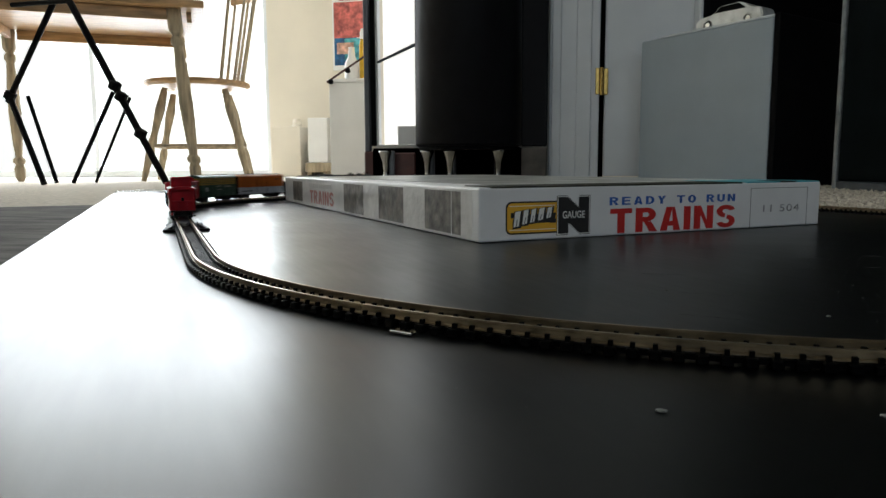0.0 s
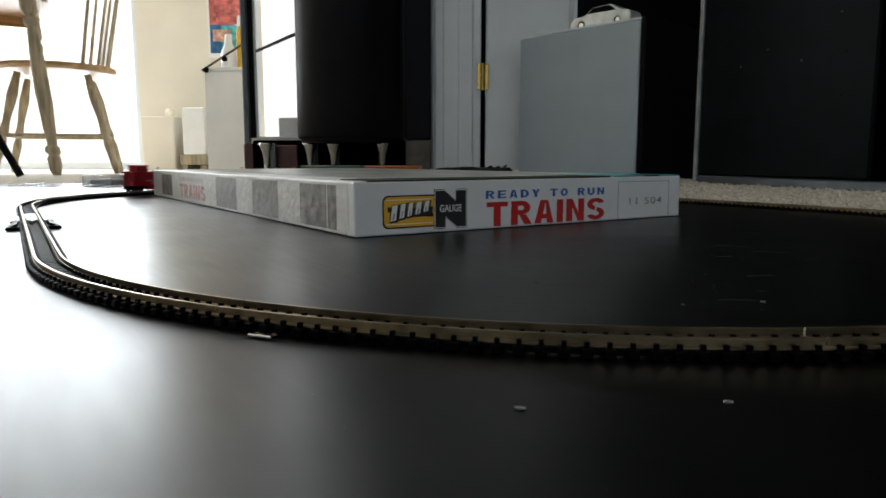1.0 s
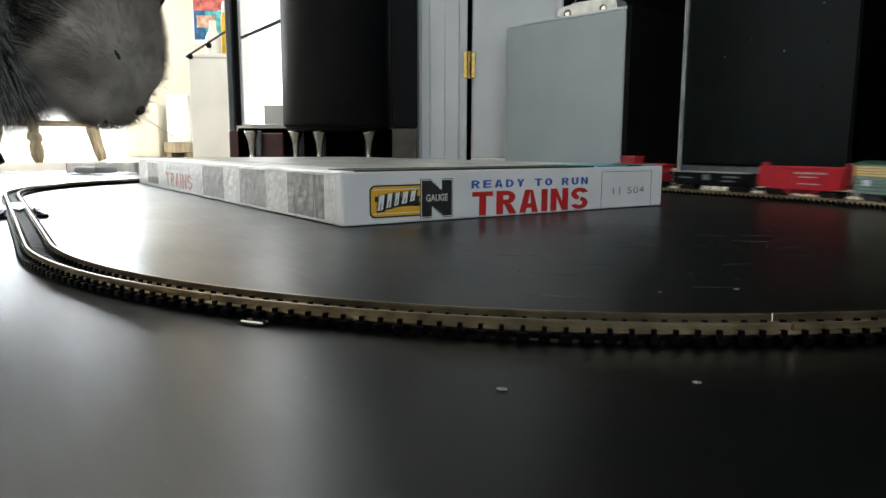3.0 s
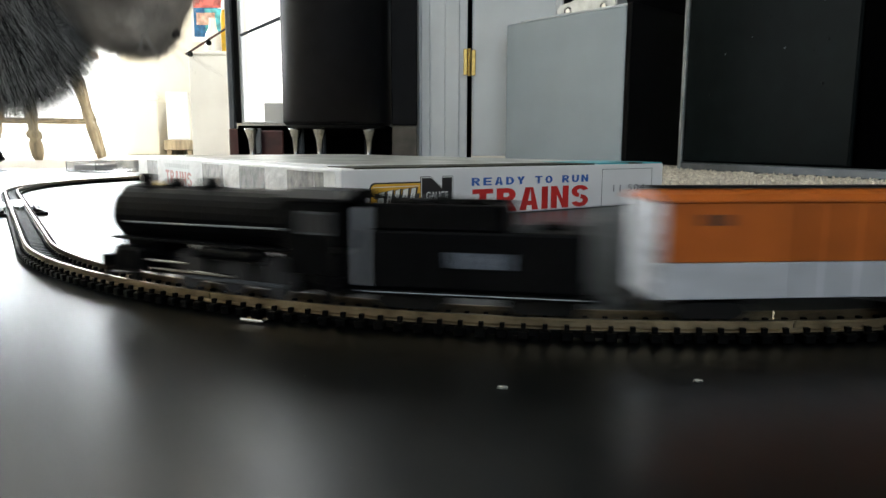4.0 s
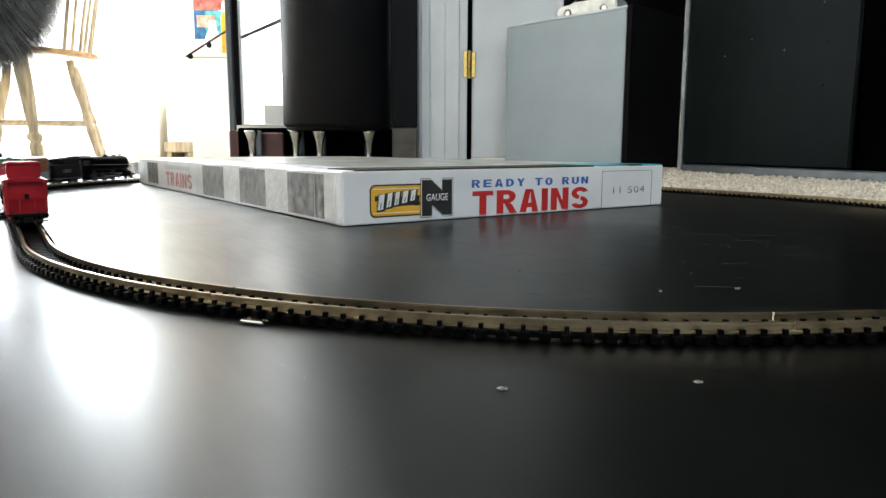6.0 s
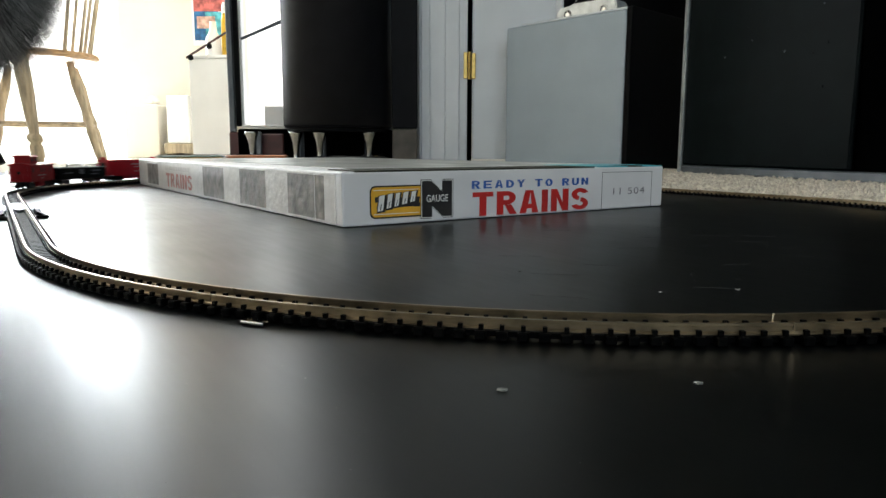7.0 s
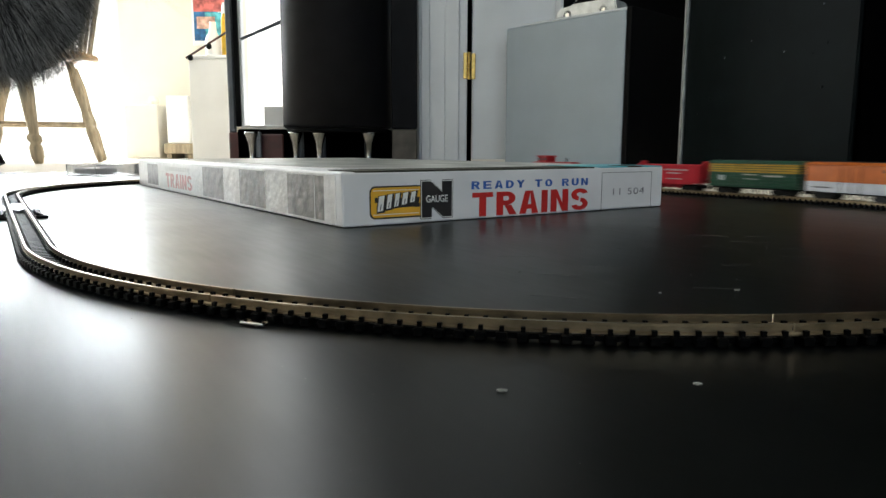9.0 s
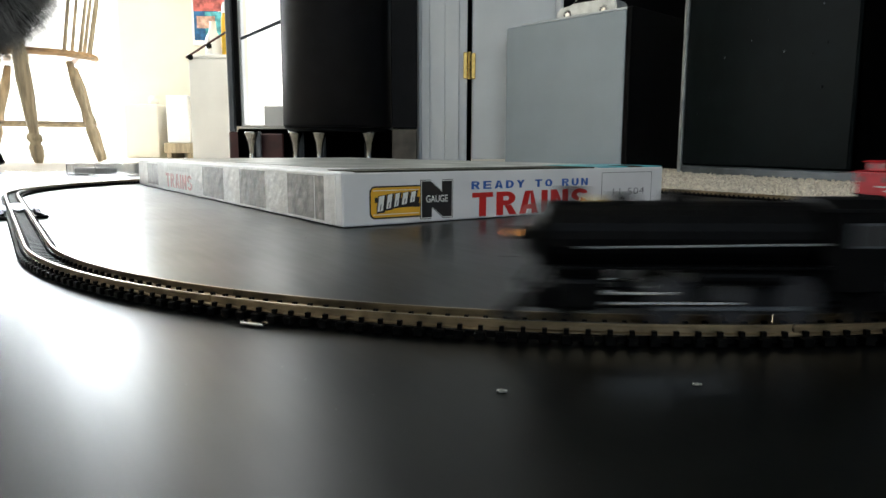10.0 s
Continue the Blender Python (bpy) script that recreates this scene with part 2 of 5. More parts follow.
def prism(outline, y0, y1, m=None, bm=None):
    """An outline in x, z drawn out along y."""
    bm = bm or bmesh.new()
    a = [bm.verts.new((x, y0, z)) for x, z in outline]
    b = [bm.verts.new((x, y1, z)) for x, z in outline]
    k = len(outline)
    for i in range(k):
        bm.faces.new((a[i], a[(i + 1) % k], b[(i + 1) % k], b[i]))
    bm.faces.new(list(reversed(a)))
    bm.faces.new(b)
    bmesh.ops.recalc_face_normals(bm, faces=bm.faces)
    if m is not None:
        bmesh.ops.transform(bm, matrix=m, verts=a + b)
    return bm


def text_mesh(name, words, height, width, material, parent, m, bold=0.0, depth=0.00012, label="", spacing=1.0):
    """Letters as a mesh of the given cap height and width, flat in x, y from its lower left corner."""
    cu = bpy.data.curves.new(name, "FONT")
    cu.body = words
    cu.size = 1.0
    cu.offset = bold
    cu.space_character = spacing
    cu.resolution_u = 4
    tmp = bpy.data.objects.new("letters_tmp", cu)
    scene.collection.objects.link(tmp)
    dg = bpy.context.evaluated_depsgraph_get()
    me = bpy.data.meshes.new_from_object(tmp.evaluated_get(dg))
    bpy.data.objects.remove(tmp)
    bpy.data.curves.remove(cu)
    bm = bmesh.new()
    bm.from_mesh(me)
    bpy.data.meshes.remove(me)
    xs = [v.co.x for v in bm.verts]
    ys = [v.co.y for v in bm.verts]
    for v in bm.verts:
        v.co = Vector(((v.co.x - min(xs)) / (max(xs) - min(xs)) * width, (v.co.y - min(ys)) / (max(ys) - min(ys)) * height, 0))
    ex = bmesh.ops.extrude_face_region(bm, geom=list(bm.faces))
    bmesh.ops.translate(bm, vec=(0, 0, depth), verts=[g for g in ex["geom"] if isinstance(g, bmesh.types.BMVert)])
    bmesh.ops.recalc_face_normals(bm, faces=bm.faces)
    bmesh.ops.transform(bm, matrix=m, verts=bm.verts)
    return part(name, bm, material, parent, label)


# ---------- plan ----------
FLOOR = -0.018
TH = radians(123.48)                # long axis of the track oval
AX = Vector((math.cos(TH), math.sin(TH), 0))
NX = Vector((AX.y, -AX.x, 0))
CEN = Vector((0.0631, 0.4335, 0))   # centre of the near half circle
RAD, STR = 0.2775, 0.3601
LOOP = 2 * STR + 2 * math.pi * RAD
OVAL = Matrix(((NX.x, AX.x, 0, CEN.x), (NX.y, AX.y, 0, CEN.y), (0, 0, 1, 0), (0, 0, 0, 1)))   # x across, y along the axis


def track(s):
    """Place and heading on the centre line of the track, s metres on."""
    s = s % LOOP
    half = math.pi * RAD
    if s < STR:
        return CEN - NX * RAD + AX * s, AX
    s -= STR
    if s < half:
        t = s / RAD
        return CEN + AX * STR + (AX * math.sin(t) - NX * math.cos(t)) * RAD, NX * math.sin(t) + AX * math.cos(t)
    s -= half
    if s < STR:
        return CEN + NX * RAD + AX * (STR - s), -AX
    t = (s - STR) / RAD
    return CEN + (NX * math.cos(t) - AX * math.sin(t)) * RAD, -NX * math.sin(t) - AX * math.cos(t)


# ---------- the room ----------
def structure(name, bm, material, label, category):
    return tagged(mesh_ob(name, bm, material), label, category, kind="structure")


bm = bmesh.new()
add_box(bm, -5.2, 2.8, -2.8, 4.5, FLOOR - 0.1, FLOOR - 0.004)
structure("floor", bm, M_CARPET, "pale beige carpeted floor", "floor")
structure("ceiling", box(-5.2, 2.8, -2.8, 4.5, 2.4, 2.5), M_CEIL, "plain white ceiling", "ceiling")
# window wall with the patio door opening
bm = bmesh.new()
add_box(bm, -1.975, -0.7, 4.3, 4.45, FLOOR, 2.4)
add_box(bm, -5.2, -4.6, 4.3, 4.45, FLOOR, 2.4)
add_box(bm, -4.6, -1.975, 4.3, 4.45, 2.08, 2.4)
structure("wall_north", bm, M_CREAM, "cream painted wall beside the patio door", "wall")
structure("wall_west", box(-5.2, -5.05, -2.8, 4.3, FLOOR, 2.4), M_CREAM, "plain cream wall", "wall")
# south wall, out of view, opened up for the added fill window
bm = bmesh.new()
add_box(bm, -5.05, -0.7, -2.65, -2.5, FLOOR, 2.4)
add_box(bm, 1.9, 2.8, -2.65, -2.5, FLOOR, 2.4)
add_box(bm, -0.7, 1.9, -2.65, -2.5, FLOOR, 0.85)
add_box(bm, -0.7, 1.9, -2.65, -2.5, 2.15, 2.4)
structure("wall_south", bm, M_WHITEWALL, "plain white wall with an added window, out of view", "wall")
structure("wall_east", box(2.6, 2.75, -2.5, 2.62, FLOOR, 2.4), M_WHITEWALL, "plain white wall", "wall")
bm = bmesh.new()
add_box(bm, -0.1, 0.075, 2.47, 2.6, FLOOR, 2.4)
add_box(bm, 0.82, 2.6, 2.47, 2.6, FLOOR, 2.4)
add_box(bm, 0.075, 0.82, 2.47, 2.6, 2.03, 2.4)
structure("wall_door", bm, M_WHITEWALL, "off-white wall with a panelled door", "wall")
structure("wall_return", box(-0.82, -0.775, 2.66, 4.3, FLOOR, 2.4), M_CREAM, "short cream return wall", "wall")
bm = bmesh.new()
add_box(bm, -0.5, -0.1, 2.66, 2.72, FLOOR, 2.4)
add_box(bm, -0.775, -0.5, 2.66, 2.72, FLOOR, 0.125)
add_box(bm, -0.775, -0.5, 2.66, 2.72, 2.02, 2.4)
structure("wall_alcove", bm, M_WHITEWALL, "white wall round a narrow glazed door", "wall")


def patio_door():
    t = tagged(new("window_1"), "wide white-framed patio door full of daylight", "patio door", kind="structure")
    bm = bmesh.new()
    for x in (-4.6, -3.32, -2.015):
        add_box(bm, x, x + 0.04, 4.33, 4.40, FLOOR, 2.08, 0.004)
    part("window_frame", bm, M_TRIM, t)
    part("window_sill", box(-4.56, -2.015, 4.33, 4.42, FLOOR, 0.03, 0.004), M_TRIM, t)


# unseen window, added to brighten what faces the camera
def fill_window():
    t = tagged(new("window_2"), "white-framed window added out of view for fill light", "window", kind="structure")
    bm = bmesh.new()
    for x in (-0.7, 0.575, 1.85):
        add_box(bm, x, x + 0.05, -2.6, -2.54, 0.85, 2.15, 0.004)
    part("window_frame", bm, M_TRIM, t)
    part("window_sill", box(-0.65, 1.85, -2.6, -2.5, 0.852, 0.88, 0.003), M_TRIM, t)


def hinged_door():
    t = tagged(new("door_1"), "white interior door on brass hinges, closed", "door", kind="structure")
    # fluted casing
    bm = bmesh.new()
    add_box(bm, -0.086, 0.0835, 2.445, 2.468, FLOOR, 2.1, 0.003)
    for x, w in ((-0.062, 0.016), (0.03, 0.026)):
        add_box(bm, x - w, x + w, 2.438, 2.4452, FLOOR + 0.004, 2.098, 0.003)
    part("casing", bm, M_TRIM, t, "white fluted door casing")
    part("casing", box(0.86, 0.94, 2.45, 2.468, FLOOR, 2.1, 0.004), M_TRIM, t, "white door casing")
    bm = bmesh.new()
    add_box(bm, 0.102, 0.80, 2.46, 2.50, 0.008, 2.02, 0.003)
    part("leaf", bm, M_TRIM, t, "white door leaf")
    # black strip closes the opening and gives the gap its shade
    part("gap", box(0.084, 0.1015, 2.49, 2.5, 0.0, 2.03), M_DEEP, t, "black strip standing for the shaded gap between door and jamb")
    for z in (0.308, 1.7):
        bm = bmesh.new()
        add_box(bm, 0.070, 0.083, 2.437, 2.441, z - 0.022, z + 0.067, 0.002)
        add_box(bm, 0.098, 0.113, 2.455, 2.459, z - 0.022, z + 0.067, 0.002)
        for k in range(5):
            add_cyl(bm, (0.0905, 2.442, z - 0.024 + k * 0.0187), (0.0905, 2.442, z - 0.0065 + k * 0.0187), 0.0062, n=12)
        part("hinge", bm, M_BRASS, t, "brass butt hinge")


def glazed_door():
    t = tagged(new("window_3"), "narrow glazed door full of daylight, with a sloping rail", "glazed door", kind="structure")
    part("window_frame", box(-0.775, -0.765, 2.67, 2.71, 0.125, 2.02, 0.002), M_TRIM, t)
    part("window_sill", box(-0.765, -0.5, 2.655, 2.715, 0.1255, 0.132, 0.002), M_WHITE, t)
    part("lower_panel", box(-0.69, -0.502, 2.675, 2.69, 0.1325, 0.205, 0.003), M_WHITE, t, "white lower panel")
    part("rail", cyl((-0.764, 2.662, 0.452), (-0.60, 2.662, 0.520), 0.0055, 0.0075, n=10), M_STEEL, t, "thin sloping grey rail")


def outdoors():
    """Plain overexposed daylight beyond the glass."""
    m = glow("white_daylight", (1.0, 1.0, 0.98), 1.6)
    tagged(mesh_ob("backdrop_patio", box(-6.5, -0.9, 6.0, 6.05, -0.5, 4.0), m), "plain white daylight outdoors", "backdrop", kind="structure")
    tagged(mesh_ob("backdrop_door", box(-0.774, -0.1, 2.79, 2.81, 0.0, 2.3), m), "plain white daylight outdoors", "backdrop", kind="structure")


patio_door()
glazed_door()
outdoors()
fill_window()
hinged_door()


# ---------- the black board ----------
def board():
    bm = bmesh.new()
    add_box(bm, -RAD - 0.086, RAD + 0.020, -1.15, 1.10, -0.018, 0.0, 0.0016, OVAL, 2)
    return tagged(mesh_ob("table_board", bm, M_BOARD), "black laminated board lying flat on the carpet", "board")


board()


def carpet_pile():
    """Tufts on the stretch of carpet beyond the board."""
    rng = random.Random(4)
    vs, fs = [], []
    for i in range(22000):
        a = rng.uniform(-0.5, 1.9)
        q = OVAL @ Vector((RAD + 0.026 + rng.random() ** 1.6 * 1.2, a, 0))
        r, h = rng.uniform(0.0025, 0.0045), rng.uniform(0.001, 0.006)
        k = len(vs)
        w = rng.uniform(0, 6.28)
        lean = Vector((rng.uniform(-1, 1), rng.uniform(-1, 1), 0)) * 0.004
        for j in range(4):
            an = w + j * 1.571
            vs.append((q.x + r * math.cos(an), q.y + r * math.sin(an), FLOOR - 0.006))
            vs.append((q.x + lean.x + 0.8 * r * math.cos(an + 0.5), q.y + lean.y + 0.8 * r * math.sin(an + 0.5), FLOOR + h * 0.7))
        vs.append((q.x + lean.x, q.y + lean.y, FLOOR + h))
        for j in range(4):
            a0, a1 = k + 2 * j, k + 2 * ((j + 1) % 4)
            fs += [(a0, a1, a1 + 1, a0 + 1), (a0 + 1, a1 + 1, k + 8)]
    me = bpy.data.meshes.new("carpet_pile")
    me.from_pydata(vs, [], fs)
    me.materials.append(M_CARPET)
    tagged(new("carpet_pile", me), "tufts of pale beige looped carpet", "carpet", kind="stuff")


carpet_pile()


def dark_rug():
    bm = box(-1.9, -RAD - 0.09, -1.3, 0.93, FLOOR - 0.0035, FLOOR + 0.002, 0.001, OVAL)
    m = mat("dark_rug_weave", (0.16, 0.15, 0.14), 0.95, scale=14, bump=0.7, bscale=300, col2=(0.05, 0.047, 0.045), stretch=(1, 4, 1))
    tagged(mesh_ob("rug", bm, m), "thin dark grey woven rug beside the board", "rug")


dark_rug()


# ---------- track ----------
def rail_profile():
    return [(-0.0009, 0.0024), (0.0009, 0.0024), (0.0009, 0.0028), (0.00035, 0.0031), (0.00035, 0.0042), (0.00048, 0.0044), (0.00048, 0.0050), (-0.00048, 0.0050), (-0.00048, 0.0044), (-0.00035, 0.0042), (-0.00035, 0.0031), (-0.0009, 0.0028)]


def sweep(points, prof):
    """A profile (across, up) along places with headings."""
    bm = bmesh.new()
    rings = []
    for p, d in points:
        side = Vector((-d.y, d.x, 0))
        rings.append([bm.verts.new(p + side * u + Vector((0, 0, w))) for u, w in prof])
    k = len(prof)
    for a, b in zip(rings, rings[1:]):
        for i in range(k):
            bm.faces.new((a[i], b[i], b[(i + 1) % k], a[(i + 1) % k]))
    bm.faces.new(rings[0])
    bm.faces.new(list(reversed(rings[-1])))
    bmesh.ops.recalc_face_normals(bm, faces=bm.faces)
    return bm


def tie_mesh():
    bm = bmesh.new()
    add_box(bm, -0.0013, 0.0013, -0.0077, 0.0077, 0.0002, 0.0024, 0.0003)
    for y in (-0.0045, 0.0045):
        for d in (-0.0014, 0.0014):
            add_box(bm, -0.00055, 0.00055, y + d - 0.0007, y + d + 0.0004, 0.0022, 0.0036)
    me = bpy.data.meshes.new("tie")
    bm.to_mesh(me)
    bm.free()
    me.materials.append(M_TIE)
    return me


TIE = tie_mesh()


def track_section(length, radius, label, ties=True):
    """A piece of sectional track from the origin along x, turning right when it has a radius."""
    t = thing("track_section", label, "model track", group="sections of the track oval")

    def at(s):
        if not radius:
            return Vector((s, 0, 0)), Vector((1, 0, 0))
        g = s / radius
        return Vector((radius * math.sin(g), -radius * (1 - math.cos(g)), 0)), Vector((math.cos(g), -math.sin(g), 0))

    n = 14 if radius else 2
    for off in (-0.0045, 0.0045):
        pts = []
        for i in range(n + 1):
            s = 0.0003 + (length - 0.0006) * i / n
            p, d = at(s)
            pts.append((p + Vector((-d.y, d.x, 0)) * off, d))
        part("rail", sweep(pts, rail_profile()), M_RAIL, t)
        p, d = at(0)
        bm = box(-0.0035, 0.0035, -0.0010, 0.0010, 0.0021, 0.0031, 0.0003, Matrix.Translation(p + Vector((-d.y, d.x, 0)) * off))
        # joiners of straight sections turned chrome to carry white glints
        part("rail_joiner", bm, M_RAIL if radius else M_CHROME, t, "" if radius else "rail joiner in brighter metal for its glint")
    k = round(length / 0.0048)
    bm = bmesh.new()
    for off in (-0.0045, 0.0045):
        for i in range(k - 1):
            p, d = at((i + 1) * length / k)
            add_box(bm, -0.0013, 0.0013, off - 0.0007, off + 0.0007, 0.0006, 0.0019, 0, Matrix.Translation(p) @ Matrix.Rotation(math.atan2(d.y, d.x), 4, "Z"))
    part("tie_web", bm, M_TIE, t)["kind"] = "stuff"
    for i in range(k):
        p, d = at((i + 0.5) * length / k)
        o = new("tie", TIE)
        o.parent = t
        o.matrix_basis = Matrix.Translation(p) @ Matrix.Rotation(math.atan2(d.y, d.x), 4, "Z")
    return t


def heading(s):
    p, d = track(s)
    return Matrix.Translation(p) @ Matrix.Rotation(math.atan2(d.y, d.x), 4, "Z")


def lay_track():
    arc = math.pi * RAD / 6
    curve = track_section(arc, RAD, "curved section of black-tied model railway track on the board")
    straight = track_section(STR / 2, 0, "straight section of black-tied model railway track on the board")
    first = True
    for base in (STR, 2 * STR + math.pi * RAD):
        for i in range(6):
            m = heading(base + i * arc + 1e-6)
            if first:
                curve.matrix_basis, first = m, False
            else:
                copy_thing(curve, m)
    straight.matrix_basis = heading(1e-6)
    for s in (STR / 2, STR + math.pi * RAD, 1.5 * STR + math.pi * RAD):
        copy_thing(straight, heading(s + 1e-6))
    # rerailer plates on the left straight
    t = thing("rerailer", "black plastic rerailer ramp clipped round the straight track", "rerailer", heading(0.172))
    for sd in (-1, 1):
        bm = bmesh.new()
        o = [(0.0, 0.0086), (0.0, 0.0152), (0.006, 0.0152), (0.040, 0.0086)]
        lo = [bm.verts.new((x, sd * y, 0.0003)) for x, y in o]
        hi = [bm.verts.new((x, sd * y, 0.0042 if y < 0.01 else 0.0012)) for x, y in o]
        for i in range(4):
            bm.faces.new((lo[i], lo[(i + 1) % 4], hi[(i + 1) % 4], hi[i]))
        bm.faces.new(lo)
        bm.faces.new(hi)
        bmesh.ops.recalc_face_normals(bm, faces=bm.faces)
        part("wing", bm, M_TIE, t, "sloping black wing")
    part("ramp_lip", box(-0.004, 0.0035, -0.0150, 0.0150, 0.0003, 0.0022, 0.0006), M_TIE, t, "black leading lip")
    for sd in (-1, 1):
        # reflection off the black outer plates, given as a grey colour
        part("outer_plate", box(0.030, 0.075, min(sd * 0.0066, sd * 0.0125), max(sd * 0.0066, sd * 0.0125), 0.0016, 0.0036, 0.0006), M_EDGE, t, "smooth outer plate coloured grey for its reflection")
    bm = bmesh.new()
    lo = [(0.016, 0.0), (0.030, -0.0034), (0.085, -0.0034), (0.085, 0.0034), (0.030, 0.0034)]
    a = [bm.verts.new((x, y, 0.0026)) for x, y in lo]
    b = [bm.verts.new((x, y, 0.0043)) for x, y in lo]
    for i in range(5):
        bm.faces.new((a[i], a[(i + 1) % 5], b[(i + 1) % 5], b[i]))
    bm.faces.new(a)
    bm.faces.new(b)
    bmesh.ops.recalc_face_normals(bm, faces=bm.faces)
    part("guide_plate", bm, M_EDGE, t, "smooth grey pointed plate between the rails")


lay_track()


def board_litter():
    """Crumbs and dust on the black board, and a loose bright track tab."""
    rng = random.Random(12)
    spots = [(0.011, 0.1206, 0.0007), (0.0485, 0.1246, 0.0006), (0.0933, 0.2122, 0.0006), (0.0279, 0.2439, 0.0005), (0.0675, 0.2075, 0.0006)]
    for i in range(620):
        d = rng.uniform(0.19, 0.5) if i < 480 else rng.uniform(0.08, 0.5)
        q = Vector((d * (rng.triangular(0.15, 0.64, 0.42) if i < 480 else rng.uniform(-0.5, 0.5)), d, 0))
        spots.append((q.x, q.y, rng.uniform(0.00004, 0.00013) * (d / 0.25) ** 0.5 * (1.7 if rng.random() < 0.08 else 1)))
    bm = bmesh.new()
    for x, y, r in spots:
        k = bmesh.ops.create_icosphere(bm, subdivisions=1, radius=r)
        sx, sy = rng.uniform(0.7, 1.8), rng.uniform(0.7, 1.4)
        for v in k["verts"]:
            v.co = Vector((v.co.x * sx + x, v.co.y * sy + y, v.co.z * 0.6 + r * 0.5))
    tagged(mesh_ob("crumbs", bm, mat("pale_crumb", (0.22, 0.22, 0.20), 0.8, var=0.3, scale=500)), "pale dust and crumbs scattered on the black board", "crumbs", kind="stuff")
    bm = bmesh.new()
    for i in range(20):
        d = rng.uniform(0.2, 0.42)
        x, w, ln = d * rng.uniform(0.05, 0.55), rng.uniform(0.00005, 0.00012), rng.uniform(0.002, 0.010)
        add_box(bm, -ln, ln, -w, w, 0.00001, 0.00006, 0, Matrix.Translation((x, d, 0)) @ Matrix.Rotation(radians(rng.gauss(-8, 14)), 4, "Z"))
    tagged(mesh_ob("scratches", bm, mat("scratch_grey", (0.085, 0.087, 0.085), 0.5, var=0.5, scale=300)), "fine grey scratches in the black board", "scratches", kind="stuff")
    m = heading(LOOP - math.pi * RAD / 6 - 0.020) @ Matrix.Translation((0.001, 0.0105, 0))
    t = thing("track_tab", "small bright metal tab lying beside the track", "metal tab", m)
    part("tab", box(-0.0035, 0.0035, -0.0014, 0.0014, 0.0002, 0.0012, 0.0003), M_CHROME, t)


board_litter()


# ---------- the train set's box ----------
BOX = Matrix.Translation((-0.0561, 0.3792, 0)) @ Matrix.Rotation(radians(124.49), 4, "Z")   # x along the long side, y away to the picture's left
BW, BL, BH = 0.2763, 0.5556, 0.0313


def glyph(ch, w, t):
    """Strokes of a bold capital in a box w wide and 1 high: outlines of (x, z)."""
    def bar(x0, x1, z0, z1):
        return [(x0, z0), (x1, z0), (x1, z1), (x0, z1)]

    def arc(cx, cz, rx, rz, th, a0, a1, n=14):
        out = [(cx + rx * math.cos(radians(a0 + (a1 - a0) * k / n)), cz + rz * math.sin(radians(a0 + (a1 - a0) * k / n))) for k in range(n + 1)]
        inn = [(cx + (rx - th) * math.cos(radians(a0 + (a1 - a0) * k / n)), cz + (rz - th * 0.8) * math.sin(radians(a0 + (a1 - a0) * k / n))) for k in range(n + 1)]
        return [[out[k], out[k + 1], inn[k + 1], inn[k]] for k in range(n)]

    h = t * 0.8
    stem = [bar(0, t, 0, 1)]
    if ch == "I":
        return stem
    if ch == "T":
        return [bar(0, w, 1 - h, 1), bar(w / 2 - t / 2, w / 2 + t / 2, 0, 1 - h)]
    if ch == "E":
        return stem + [bar(t, w, 1 - h, 1), bar(t, w * 0.92, 0.5 - h / 2, 0.5 + h / 2), bar(t, w, 0, h)]
    if ch == "N":
        return stem + [bar(w - t, w, 0, 1), [(t, 1), (t, 0.62), (w - t, 0), (w - t, 0.38)]]
    if ch == "A":
        return [[(0, 0), (t, 0), (w / 2 + t * 0.28, 1), (w / 2 - t * 0.6, 1)], [(w - t, 0), (w, 0), (w / 2 + t * 0.6, 1), (w / 2 + t * 0.2, 0.98)], bar(w * 0.27, w * 0.73, 0.2, 0.2 + h)]
    if ch == "D":
        return stem + [bar(t, w * 0.4, 1 - h, 1), bar(t, w * 0.4, 0, h)] + arc(w * 0.4, 0.5, w * 0.6, 0.5, t, -90, 90)
    if ch == "O":
        return arc(w / 2, 0.5, w / 2, 0.5, t, 0, 360, 28)
    if ch == "U":
        return [bar(0, t, 0.35, 1), bar(w - t, w, 0.35, 1)] + arc(w / 2, 0.35, w / 2, 0.35, t, 180, 360)
    if ch == "Y":
        return [bar(w / 2 - t / 2, w / 2 + t / 2, 0, 0.45), [(0, 1), (t * 1.1, 1), (w / 2 + t / 2, 0.44), (w / 2 - t / 2, 0.44)], [(w - t * 1.1, 1), (w, 1), (w / 2 + t / 2, 0.45), (w / 2 - t / 2 + 0.1, 0.45)]]
    if ch == "R":
        return stem + [bar(t, w * 0.5, 1 - h, 1), bar(t, w * 0.5, 0.42, 0.42 + h)] + arc(w * 0.5, 0.71, w * 0.46, 0.29, t * 0.95, -90, 90) + [[(w * 0.40, 0.42), (w * 0.40 + t, 0.42), (w + 0.03, 0), (w + 0.03 - t * 1.1, 0)]]
    if ch == "S":
        return arc(w / 2, 0.72, w / 2, 0.28, t * 0.92, 15, 262) + arc(w / 2, 0.285, w / 2, 0.285, t * 0.92, -165, 82)
    return []


